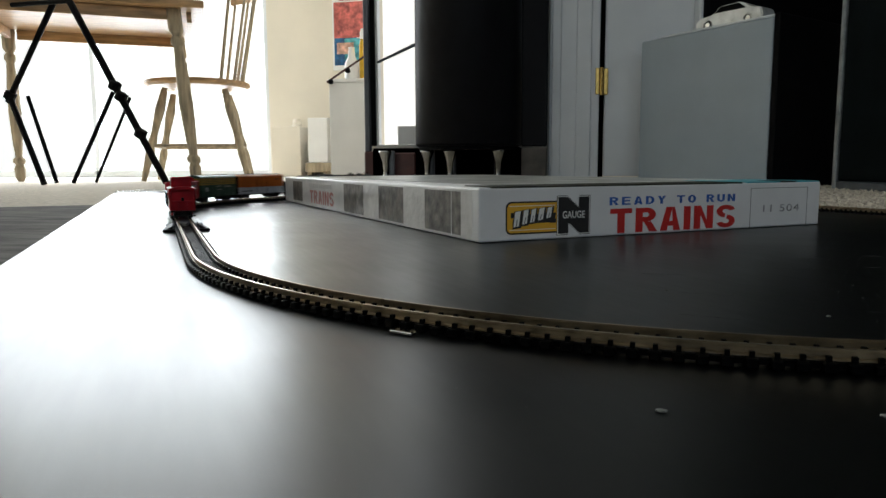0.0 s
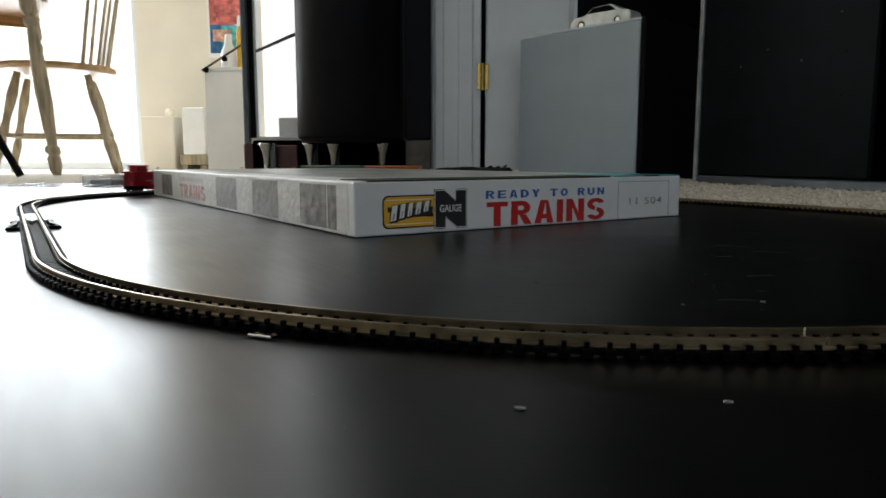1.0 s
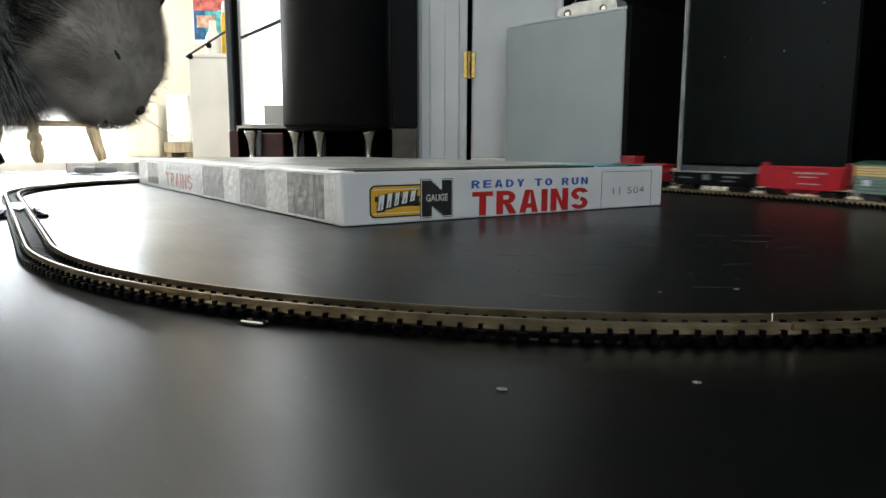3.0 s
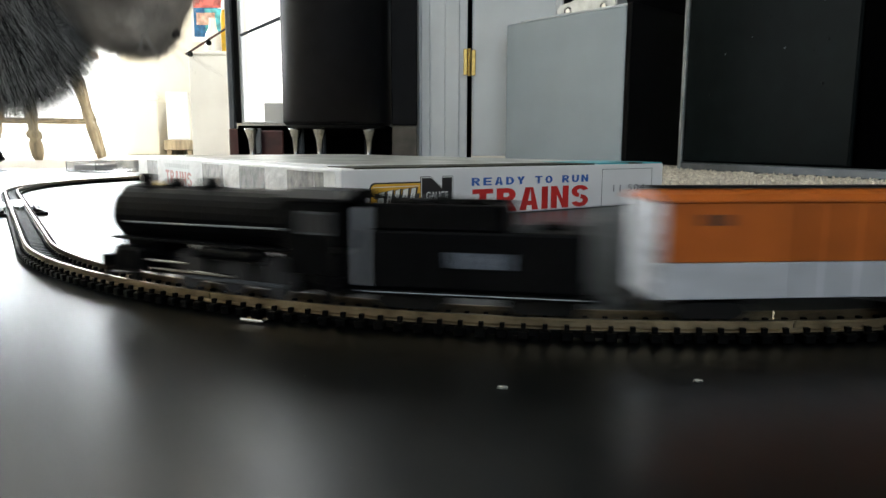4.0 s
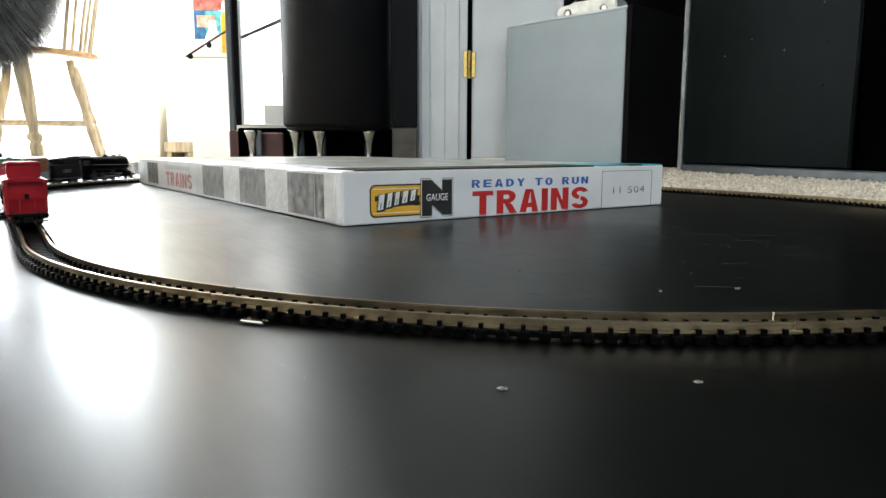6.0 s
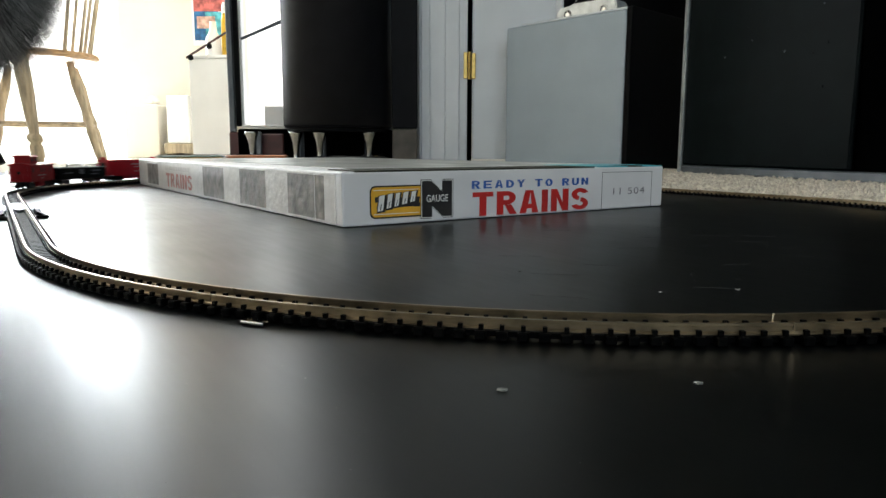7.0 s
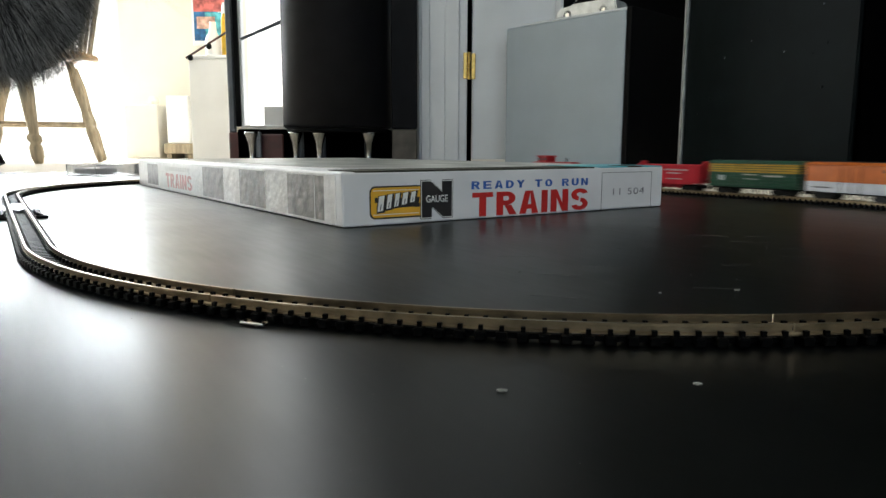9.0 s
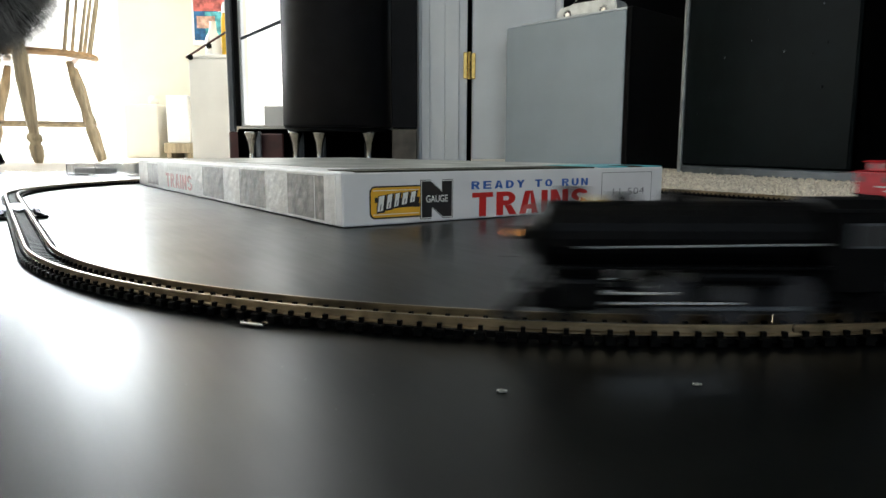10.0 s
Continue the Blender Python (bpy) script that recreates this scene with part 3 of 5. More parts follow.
def bold_words(name, words, height, width, gap, t, material, parent, m, label):
    """Printed bold capitals of one height, fitted to a width."""
    wide = {"I": t, " ": 0.42}
    bm = bmesh.new()
    x = 0.0
    tops = []
    for ch in words:
        w = wide.get(ch, 0.74)
        for i, o in enumerate(glyph(ch, w, t)):
            z = 0.00010 + 0.000012 * (i % 3)
            area = sum(a[0] * b[1] - b[0] * a[1] for a, b in zip(o, o[1:] + o[:1]))
            if area < 0:
                o = o[::-1]
            tops.append([(x + u, v, z) for u, v in o])
        x += w + gap
    total = x - gap
    for o in tops:
        hi = [bm.verts.new((u / total * width, v * height, z)) for u, v, z in o]
        lo = [bm.verts.new((u / total * width, v * height, 0)) for u, v, z in o]
        bm.faces.new(hi)
        k = len(o)
        for i in range(k):
            bm.faces.new((lo[i], lo[(i + 1) % k], hi[(i + 1) % k], hi[i]))
    bmesh.ops.transform(bm, matrix=m, verts=bm.verts)
    return part(name, bm, material, parent, label)


def train_box():
    t = thing("train_set_box", "flat white cardboard train set box printed with photographs", "box", BOX)
    # local: x 0..BL along the long side, y 0..-BW along the front
    ob = mesh_ob("lid", box(0.0, BL, -BW, 0.0, 0.0003, BH, 0.0012, None, 2), M_CARD, t)
    ob["label"] = "white glossy cardboard lid"
    # printed picture on top, teal corner, white strip of paper along the left
    part("top_picture", box(0.003, BL - 0.02, -BW + 0.002, -0.03, BH - 0.0004, BH + 0.0003), M_TOPART, t, "dark printed photograph on the lid")
    part("teal_print", box(0.0005, 0.06, -BW + 0.0015, -0.205, BH - 0.0008, BH + 0.0006), M_TEAL, t, "teal printed corner")
    part("dark_print", box(0.0003, 0.035, -0.2, -0.008, BH - 0.0009, BH + 0.0005), M_TOPINK, t, "dark printed edge")
    part("dark_print", box(0.0004, 0.02, -0.252, -0.236, BH - 0.0008, BH + 0.0008), M_TOPINK, t, "dark printed mark")
    # front: plane x = 0, u = -y
    F = Matrix(((0, 0, -1, -0.0001), (-1, 0, 0, 0), (0, 1, 0, 0), (0, 0, 0, 1)))

    def flat(x0, x1, z0, z1, k, rad=0.0):
        bm = bmesh.new()
        pts = []
        if rad:
            for cx, cz, a0 in ((x1 - rad, z1 - rad, 0), (x0 + rad, z1 - rad, 90), (x0 + rad, z0 + rad, 180), (x1 - rad, z0 + rad, 270)):
                for j in range(7):
                    an = radians(a0 + 15 * j)
                    pts.append((cx + rad * math.cos(an), cz + rad * math.sin(an)))
        else:
            pts = [(x0, z0), (x1, z0), (x1, z1), (x0, z1)]
        lo = [bm.verts.new((x, z, 0)) for x, z in pts]
        hi = [bm.verts.new((x, z, k)) for x, z in pts]
        bm.faces.new(hi)
        n = len(pts)
        for i in range(n):
            bm.faces.new((lo[i], lo[(i + 1) % n], hi[(i + 1) % n], hi[i]))
        bmesh.ops.recalc_face_normals(bm, faces=bm.faces)
        bmesh.ops.transform(bm, matrix=F, verts=bm.verts)
        return bm

    part("logo_border", flat(0.0172, 0.056, 0.0040, 0.0230, 0.00010, 0.0036), M_INKB, t)
    part("logo_panel", flat(0.0181, 0.056, 0.0049, 0.0221, 0.00016, 0.0030), M_YEL, t, "yellow rounded logo panel")
    bm = flat(0.0195, 0.0505, 0.0202, 0.0206, 0.0002)
    bm2 = flat(0.0195, 0.0505, 0.0063, 0.0067, 0.0002)
    part("logo_line", bm, M_INKW, t)
    part("logo_line", bm2, M_INKW, t)
    # the maker's mark as plain bars
    def slanted(u, z, w, h, k, lean=0.0012):
        bm = bmesh.new()
        pts = [(u, z), (u + w, z + 0.0006), (u + w + lean, z + h), (u + lean, z + h - 0.0006)]
        lo, hi = ([bm.verts.new((x, y, q)) for x, y in pts] for q in (0, k))
        bm.faces.new(hi)
        for i in range(4):
            bm.faces.new((lo[i], lo[(i + 1) % 4], hi[(i + 1) % 4], hi[i]))
        bmesh.ops.recalc_face_normals(bm, faces=bm.faces)
        bmesh.ops.transform(bm, matrix=F, verts=bm.verts)
        return bm

    part("logo_shape", slanted(0.0215, 0.0098, 0.0285, 0.0062, 0.00018), M_INKB, t, "dark ragged shape behind the mark")
    for u, z, w, h in ((0.0222, 0.0082, 0.0042, 0.0094), (0.0280, 0.0096, 0.0036, 0.0088), (0.0333, 0.0106, 0.0033, 0.0082), (0.0385, 0.0116, 0.0040, 0.0076), (0.0442, 0.0128, 0.0036, 0.0068)):
        part("logo_bar_shade", slanted(u - 0.0006, z - 0.0011, w + 0.0014, h + 0.0014, 0.00022), M_INKB, t)
        part("logo_bar", slanted(u, z, w * 0.86, h, 0.00028), M_INKW, t)
        part("logo_bar_notch", slanted(u + w * 0.36, z + 0.0004, w * 0.16, h * 0.45, 0.00032, 0.0006), M_INKB, t)
    bm = flat(0.0205, 0.0225, 0.0135, 0.0165, 0.0002)
    part("logo_shape", bm, M_INKB, t)
    part("logo_shape", flat(0.0468, 0.0512, 0.0100, 0.0125, 0.0002), M_INKB, t)

    def block_n(u0, u1, z0, z1, k, g):
        w = u1 - u0
        st = w * 0.33
        o = [(u0, z0), (u0 + st, z0), (u0 + st, z0 + (z1 - z0) * 0.30), (u1 - st * 0.9, z0), (u1, z0), (u1, z1), (u1 - st, z1), (u1 - st, z1 - (z1 - z0) * 0.30), (u0 + st * 0.9, z1), (u0, z1)]
        cx, cz = (u0 + u1) / 2, (z0 + z1) / 2
        o = [(cx + (x - cx) * (1 + 2 * g / w), cz + (z - cz) * (1 + 2 * g / (z1 - z0))) for x, z in o]
        bm = bmesh.new()
        lo = [bm.verts.new((x, z, 0)) for x, z in o]
        hi = [bm.verts.new((x, z, k)) for x, z in o]
        n = len(o)
        bm.faces.new(hi)
        for i in range(n):
            bm.faces.new((lo[i], lo[(i + 1) % n], hi[(i + 1) % n], hi[i]))
        bmesh.ops.recalc_face_normals(bm, faces=bm.faces)
        bmesh.ops.transform(bm, matrix=F, verts=bm.verts)
        return bm

    part("letter_border", block_n(0.0525, 0.0745, 0.0032, 0.0250, 0.00022, 0.0009), M_INKB, t)
    part("letter_border", block_n(0.0525, 0.0745, 0.0032, 0.0250, 0.00026, 0.0005), M_INKW, t)
    part("letter_n", block_n(0.0525, 0.0745, 0.0032, 0.0250, 0.00032, 0.0), M_INKB, t, "bold black letter N")
    text_mesh("word_gauge", "GAUGE", 0.0044, 0.0158, M_INKW, t, F @ Matrix.Translation((0.0556, 0.0122, 0.0003)), 0.012, label="small white printed word")
    bold_words("printed_phrase", "READY TO RUN", 0.0050, 0.1036, 0.30, 0.23, M_INKBLUE, t, F @ Matrix.Translation((0.0898, 0.0191, 0)), "blue printed words")
    bold_words("printed_word", "TRAINS", 0.0152, 0.1035, 0.13, 0.25, M_INKRED, t, F @ Matrix.Translation((0.0905, 0.0017, 0)), "bold red printed word")
    for a in ((0.2078, 0.2630, 0.0273, 0.0276), (0.2078, 0.2081, 0.0006, 0.0276), (0.2627, 0.2630, 0.0006, 0.0276)):
        part("ruled_line", flat(*a, 0.0001), M_INKB, t)
    text_mesh("stamped_number", "11 504", 0.0050, 0.0350, M_STAMP, t, F @ Matrix.Translation((0.2200, 0.0108, 0)), 0.0, 0.00008, "faint grey stamped number", 1.1)
    # long side: plane y = 0, facing +y
    for u0, u1, z0, z1 in ((0.0235, 0.0795, 0.0025, 0.0285), (0.120, 0.176, 0.0025, 0.0286), (0.2165, 0.277, 0.0025, 0.0282), (0.453, 0.506, 0.004, 0.0268)):
        part("side_photo", box(u0, u1, -0.001, 0.00012, z0, z1), M_PHOTO, t, "dull grey-brown printed photograph")
    S = Matrix(((-1, 0, 0, 0), (0, 0, 1, 0.00001), (0, 1, 0, 0), (0, 0, 0, 1)))
    # the word's glare is in its ink colour
    bold_words("printed_word", "TRAINS", 0.0140, 0.102, 0.13, 0.25, M_GLARED, t, S @ Matrix.Translation((-0.416, 0.0045, 0)), "bold red printed word")
    bm = bmesh.new()
    for k in range(11):
        add_box(bm, 0.322 + 0.009 * k, 0.329 + 0.009 * k, -0.001, 0.0001, 0.0215, 0.0255)
    part("print_bar", bm, mat("pale_grey_ink", (0.46, 0.45, 0.44), 0.4, var=0.1), t, "faint printed line")
    part("side_wrap", box(0.009, BL - 0.003, -0.0005, 0.00006, 0.0012, BH - 0.0018), M_CARDSIDE, t, "creased white paper wrap")
    for u in (0.0078, 0.0365):
        part("crease", box(u, u + 0.0005, -0.0005, 0.00022, 0.0012, BH - 0.002), M_INKW, t, "worn white crease")
    return t


train_box()


# ---------- furniture round the board ----------
def black_cabinet():
    a, b = Vector((0.634, 1.855, FLOOR)), Vector((0.808, 1.252, FLOOR))
    d = (b - a).normalized()
    m = Matrix.Translation(a) @ Matrix.Rotation(math.atan2(d.y, d.x), 4, "Z")      # x along the front, -y out to the camera
    t = thing("loudspeaker_cabinet", "large charcoal-black cabinet standing on the carpet, scuffed", "cabinet", m)
    w = 0.98
    bm = bmesh.new()
    add_box(bm, 0.004, w, 0.013, 0.6, 0.0205, 1.5, 0.006, None, 2)
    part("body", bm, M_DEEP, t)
    # front panel with its rounded recess
    bm = bmesh.new()
    add_box(bm, 0.016, 0.545, 0.0, 0.0125, 0.0215, 1.49, 0.004)
    part("front_panel", bm, M_CHAR, t, "smooth charcoal panel")
    bm = bmesh.new()
    o = []
    for k in range(13):
        an = radians(90 * k / 12)
        o.append((0.55 + 0.05 * (1 - math.cos(an)), 0.0215 + 0.30 * (1 - math.sin(an))))
    o += [(0.95, 0.0215), (0.95, 1.49), (0.55, 1.49)]
    prism(o, 0.004, 0.0123, None, bm)
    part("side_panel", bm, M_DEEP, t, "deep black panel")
    # reflection along the cabinet's upright edge, put in as a pale strip
    part("edge_strip", box(0.0, 0.0145, -0.004, 0.012, 0.0, 1.5, 0.002), M_EDGE, t, "edge strip coloured pale for the light it reflects")
    part("plinth", box(0.015, w, -0.003, 0.58, 0.0, 0.020, 0.003), M_STEEL, t, "grey plinth")
    rng = random.Random(3)
    for i in range(16):
        x, z, r = rng.uniform(0.06, 0.50), rng.uniform(0.08, 0.45), rng.uniform(0.0015, 0.004)
        bm = bmesh.new()
        bmesh.ops.create_icosphere(bm, subdivisions=2, radius=r)
        for v in bm.verts:
            v.co = Vector((v.co.x * rng.uniform(0.6, 1.5) + x, v.co.y * 0.25, v.co.z * rng.uniform(0.5, 1.3) + z))
        part("scuff", bm, M_DARK if i % 4 else M_STEEL, t, "small raised paint blemish", True)


def grey_cabinet():
    a, b = Vector((0.208, 2.33, FLOOR)), Vector((0.524, 2.0, FLOOR))
    d = (b - a).normalized()
    m = Matrix.Translation(a) @ Matrix.Rotation(math.atan2(d.y, d.x), 4, "Z")
    t = thing("grey_cabinet", "light grey metal cabinet with a black front, on the carpet", "cabinet", m)
    w = (b - a).length
    part("body", box(0, w - 0.008, 0, 0.34, 0.0, 0.455, 0.006, None, 2), M_GREY, t)
    part("front_panel", box(w - 0.0075, w + 0.012, -0.002, 0.345, 0.0, 0.462, 0.004, None, 2), M_BLACKP, t, "black front panel")
    part("top_plate", box(0.055, w - 0.008, 0.004, 0.33, 0.4555, 0.462, 0.002), M_TRIM, t, "pale top plate")
    c = thing("toy_car", "silver die-cast toy car standing on the grey cabinet", "toy car", m @ Matrix.Translation((w * 0.36, 0.045, 0.4625)) @ Matrix.Rotation(radians(3), 4, "Z"))
    c.scale = (1.25, 1.25, 1.25)
    o = [(0.0, 0.008), (0.0, 0.022), (0.012, 0.03), (0.045, 0.034), (0.062, 0.05), (0.115, 0.052), (0.140, 0.036), (0.165, 0.032), (0.17, 0.01), (0.165, 0.006), (0.006, 0.006)]
    bm = prism(o, 0.004, 0.06)
    bmesh.ops.bevel(bm, geom=list(bm.edges), offset=0.003, segments=2, affect="EDGES")
    part("body", bm, mat("silver_paint", (0.72, 0.74, 0.74), 0.3, 0.35, bump=0.02), c)
    part("window", prism([(0.052, 0.036), (0.066, 0.048), (0.112, 0.0495), (0.130, 0.036)], 0.0025, 0.0615), M_BLACKP, c, "dark side windows")
    for x in (0.033, 0.135):
        for y in (0.004, 0.05):
            wh = part("wheel", cyl((x, y, 0.0115), (x, y + 0.011, 0.0115), 0.0115, n=20), M_BLACKP, c)
            part("rim", cyl((x, y - 0.001, 0.0115), (x, y + 0.012, 0.0115), 0.006, n=16), M_CHROME, wh, "chrome rim")


def black_shelf():
    t = thing("black_bookcase", "tall black bookcase against the wall, empty and dark", "bookcase", pose(0.40, 2.36, FLOOR))
    for x in (0.0, 0.88):
        part("side", box(x, x + 0.02, 0.004, 0.1, 0, 1.8, 0.002), M_BLACKP, t)
    for z in (0.02, 0.42, 0.82, 1.22, 1.78):
        part("shelf", box(0.0205, 0.8795, 0.004, 0.095, z, z + 0.02, 0.002), M_BLACKP, t)
    part("back", box(0.0205, 0.8795, 0.0955, 0.105, 0.0, 1.8), M_BLACKP, t)
    part("edge_trim", box(-0.012, -0.0005, 0.0, 0.1, 0.0, 1.8, 0.002), M_TRIM, t, "white edge strip")


def black_drum():
    t = thing("drum", "tall glossy black drum standing on chrome feet", "drum", pose(-0.372, 2.46, FLOOR))
    prof = [(0.150, 0.130), (0.183, 0.132), (0.190, 0.140), (0.190, 1.5), (0.17, 1.52)]
    part("shell", lathe(prof, 64), M_LACQ, t, smooth=False)
    for p in t.children[0].data.polygons:
        p.use_smooth = abs(p.normal.z) < 0.5
    part("hoop", lathe([(0.150, 0.119), (0.178, 0.119), (0.180, 0.1295), (0.150, 0.1295)], 48), M_BLACKP, t, "dark lower hoop")
    for an, x, y in ((-160, -0.285, -0.085), (-120, -0.135, -0.085), (-100, -0.045, -0.13), (-52, 0.118, -0.105), (20, 0.14, 0.06), (90, 0.0, 0.15)):
        here = Matrix.Translation((x, y, 0))
        f = part("foot", lathe([(0.018, 0.0), (0.020, 0.004), (0.011, 0.018), (0.009, 0.045), (0.013, 0.080), (0.024, 0.112), (0.024, 0.1185)], 20, here), M_DKCHROME, t, "flared chrome foot", True)
        part("foot_socket", lathe([(0.0205, 0.0), (0.022, 0.003), (0.022, 0.010), (0.0205, 0.013)], 20, here), M_BLACKP, f, "black rubber foot ring", True)
        part("foot_bracket", box(-0.006, 0.006, 0.012, 0.032, 0.03, 0.1185, 0.003, here @ Matrix.Rotation(radians(an + 75), 4, "Z")), M_STEEL, f, "dark steel bracket")
    # added black box makes the space under the drum dark
    part("plinth", box(-0.345, 0.19, -0.05, 0.12, 0.0, 0.1285, 0.006), M_DEEP, t, "added dark box filling the space behind the feet")
    part("plinth_block", box(-0.272, -0.183, -0.060, -0.0505, 0.0, 0.112, 0.004), M_REDWOOD, t, "dark red wooden block")
    p = thing("folding_screen", "narrow black screen standing in the corner", "screen", pose(-0.178, 2.395, FLOOR))
    part("face", box(0.0, 0.088, 0.0, 0.03, 0.13, 1.2, 0.004), M_LACQ, p)
    part("leg", box(0.0, 0.088, 0.004, 0.026, 0.0, 0.129, 0.004), M_SHADE, p, "brown lower panel")


def rack_post():
    r = thing("rack_post", "dark steel upright post with a dark red wooden foot", "post", pose(-0.772, 2.5, FLOOR))
    part("post", box(0.0, 0.022, 0.0, 0.022, 0.12, 1.9, 0.003), M_STEEL, r)
    part("flange", box(0.0225, 0.042, 0.008, 0.016, 0.14, 1.9, 0.002), M_BLACKP, r, "black flange")
    part("foot", box(-0.002, 0.042, -0.004, 0.026, 0.0, 0.1195, 0.004), M_REDWOOD, r, "dark red wooden foot")


def white_cupboard():
    t = thing("white_cupboard", "low white cupboard with a sloping lid rail", "cupboard", pose(-1.17, 3.22, FLOOR))
    part("body", box(0.0, 0.34, 0.0, 0.5, 0.0, 0.468, 0.006, None, 2), M_WHITE, t)
    part("top", box(-0.005, 0.345, -0.006, 0.5, 0.4685, 0.485, 0.004), M_WHITE, t)
    bm = bmesh.new()
    add_cyl(bm, (-0.002, -0.02, 0.468), (0.20, -0.02, 0.59), 0.005, n=10)
    part("rail", bm, M_REDWOOD, t, "thin sloping dark red rail")
    for x, z in ((0.018, 0.47), (0.105, 0.52)):
        part("knob", lathe([(0.004, 0), (0.012, 0.004), (0.012, 0.018), (0.006, 0.024)], 14, Matrix.Translation((x, -0.02, z - 0.012))), M_BLACKP, t, "small dark knob")
    b = thing("squeeze_bottle", "yellow plastic bottle standing on the white cupboard", "bottle", pose(-1.012, 3.27, FLOOR + 0.4855))
    part("body", lathe([(0.012, 0), (0.016, 0.005), (0.016, 0.16), (0.010, 0.19)], 20), mat("yellow_plastic", (0.7, 0.42, 0.02), 0.4), b, smooth=True)
    part("cap", lathe([(0.011, 0.1905), (0.011, 0.22), (0.005, 0.24)], 16), M_WHITE, b)
    b = thing("white_jug", "white plastic jug standing on the white cupboard", "jug", pose(-1.07, 3.28, FLOOR + 0.4855))
    part("body", lathe([(0.03, 0), (0.036, 0.008), (0.034, 0.08), (0.018, 0.11), (0.014, 0.15), (0.016, 0.155)], 20), M_WHITE, b, smooth=True)


def wall_things():
    p = tagged(new("poster"), "colourful poster in a white frame on the cream wall", "poster")
    p.matrix_basis = pose(-1.52, 4.298, 0.66)
    part("frame", box(0.0, 0.42, -0.018, -0.001, 0.0, 0.62, 0.003), M_WHITE, p)
    cols = (((0.02, 0.13, 0.30), (0.012, 0.16, 0.03, 0.20)), ((0.10, 0.45, 0.50), (0.08, 0.40, 0.06, 0.195)), ((0.65, 0.16, 0.14), (0.012, 0.40, 0.20, 0.42)), ((0.75, 0.45, 0.35), (0.03, 0.14, 0.10, 0.17)), ((0.55, 0.20, 0.30), (0.05, 0.38, 0.43, 0.56)))
    for i, (c, (x0, x1, z0, z1)) in enumerate(cols):
        part("print", box(x0, x1, -0.0185 - 0.0008 * i, -0.0178, z0, z1), mat("poster_ink", c, 0.5, var=0.3, scale=30, bump=0.0), p)
    h = thing("wall_heater", "low cream panel heater standing against the wall", "heater", pose(-1.885, 4.1, FLOOR))
    part("body", box(0.0, 0.2, 0.0, 0.16, 0.0, 0.318, 0.008, None, 2), M_CREAM, h)
    part("knob", lathe([(0.012, 0), (0.03, 0.006), (0.03, 0.03), (0.02, 0.05)], 16, Matrix.Translation((0.15, 0.08, 0.3185))), M_CREAM, h)
    w = thing("white_bin", "white box on a wooden stand by the wall", "box", pose(-1.615, 4.05, FLOOR))
    part("body", box(0.0, 0.13, 0.0, 0.2, 0.09, 0.365, 0.006, None, 2), M_WHITE, w)
    part("stand", box(-0.02, 0.15, -0.01, 0.21, 0.03, 0.0895, 0.004), M_WOOD, w, "wooden stand")
    for x in (-0.01, 0.11):
        part("foot", box(x, x + 0.03, 0.0, 0.2, 0.0, 0.0295, 0.002), M_WOOD, w)


TURNED = [(0.012, 0.0), (0.02, 0.015), (0.024, 0.06), (0.016, 0.075), (0.026, 0.085), (0.026, 0.10), (0.015, 0.11), (0.02, 0.16), (0.027, 0.30), (0.024, 0.42), (0.017, 0.52), (0.025, 0.53), (0.025, 0.55), (0.016, 0.56), (0.028, 0.58), (0.028, 0.66)]


def dining_table():
    t = thing("dining_table", "pale wooden dining table with turned legs", "table", pose(-1.575, 2.68, FLOOR, 0, 0, 30))
    w, d = 0.80, 0.68      # legs stand at the corners of this square; the origin is the corner nearest the board
    for x, y in ((0.0, 0.0), (-w, 0.0), (0.0, d), (-w, d)):
        splay = Matrix.Shear("XY", 4, (-0.085 if x == 0.0 else -0.01, 0.0))
        part("leg", lathe([(r * 1.05, z * 1.075) for r, z in TURNED], 20, Matrix.Translation((x, y, 0)) @ splay), M_WOOD, t, smooth=True)
    for x0, x1, y0, y1 in ((-w + 0.03, -0.03, -0.01, 0.01), (-w + 0.03, -0.03, d - 0.01, d + 0.01), (-w - 0.01, -w + 0.01, 0.03, d - 0.03), (-0.01, 0.01, 0.03, d - 0.03)):
        part("apron", box(x0, x1, y0, y1, 0.665, 0.709, 0.002), M_WOOD2, t)
    part("tabletop", box(-w - 0.06, 0.06, -0.06, d + 0.06, 0.7095, 0.742, 0.008, None, 2), M_WOOD2, t)


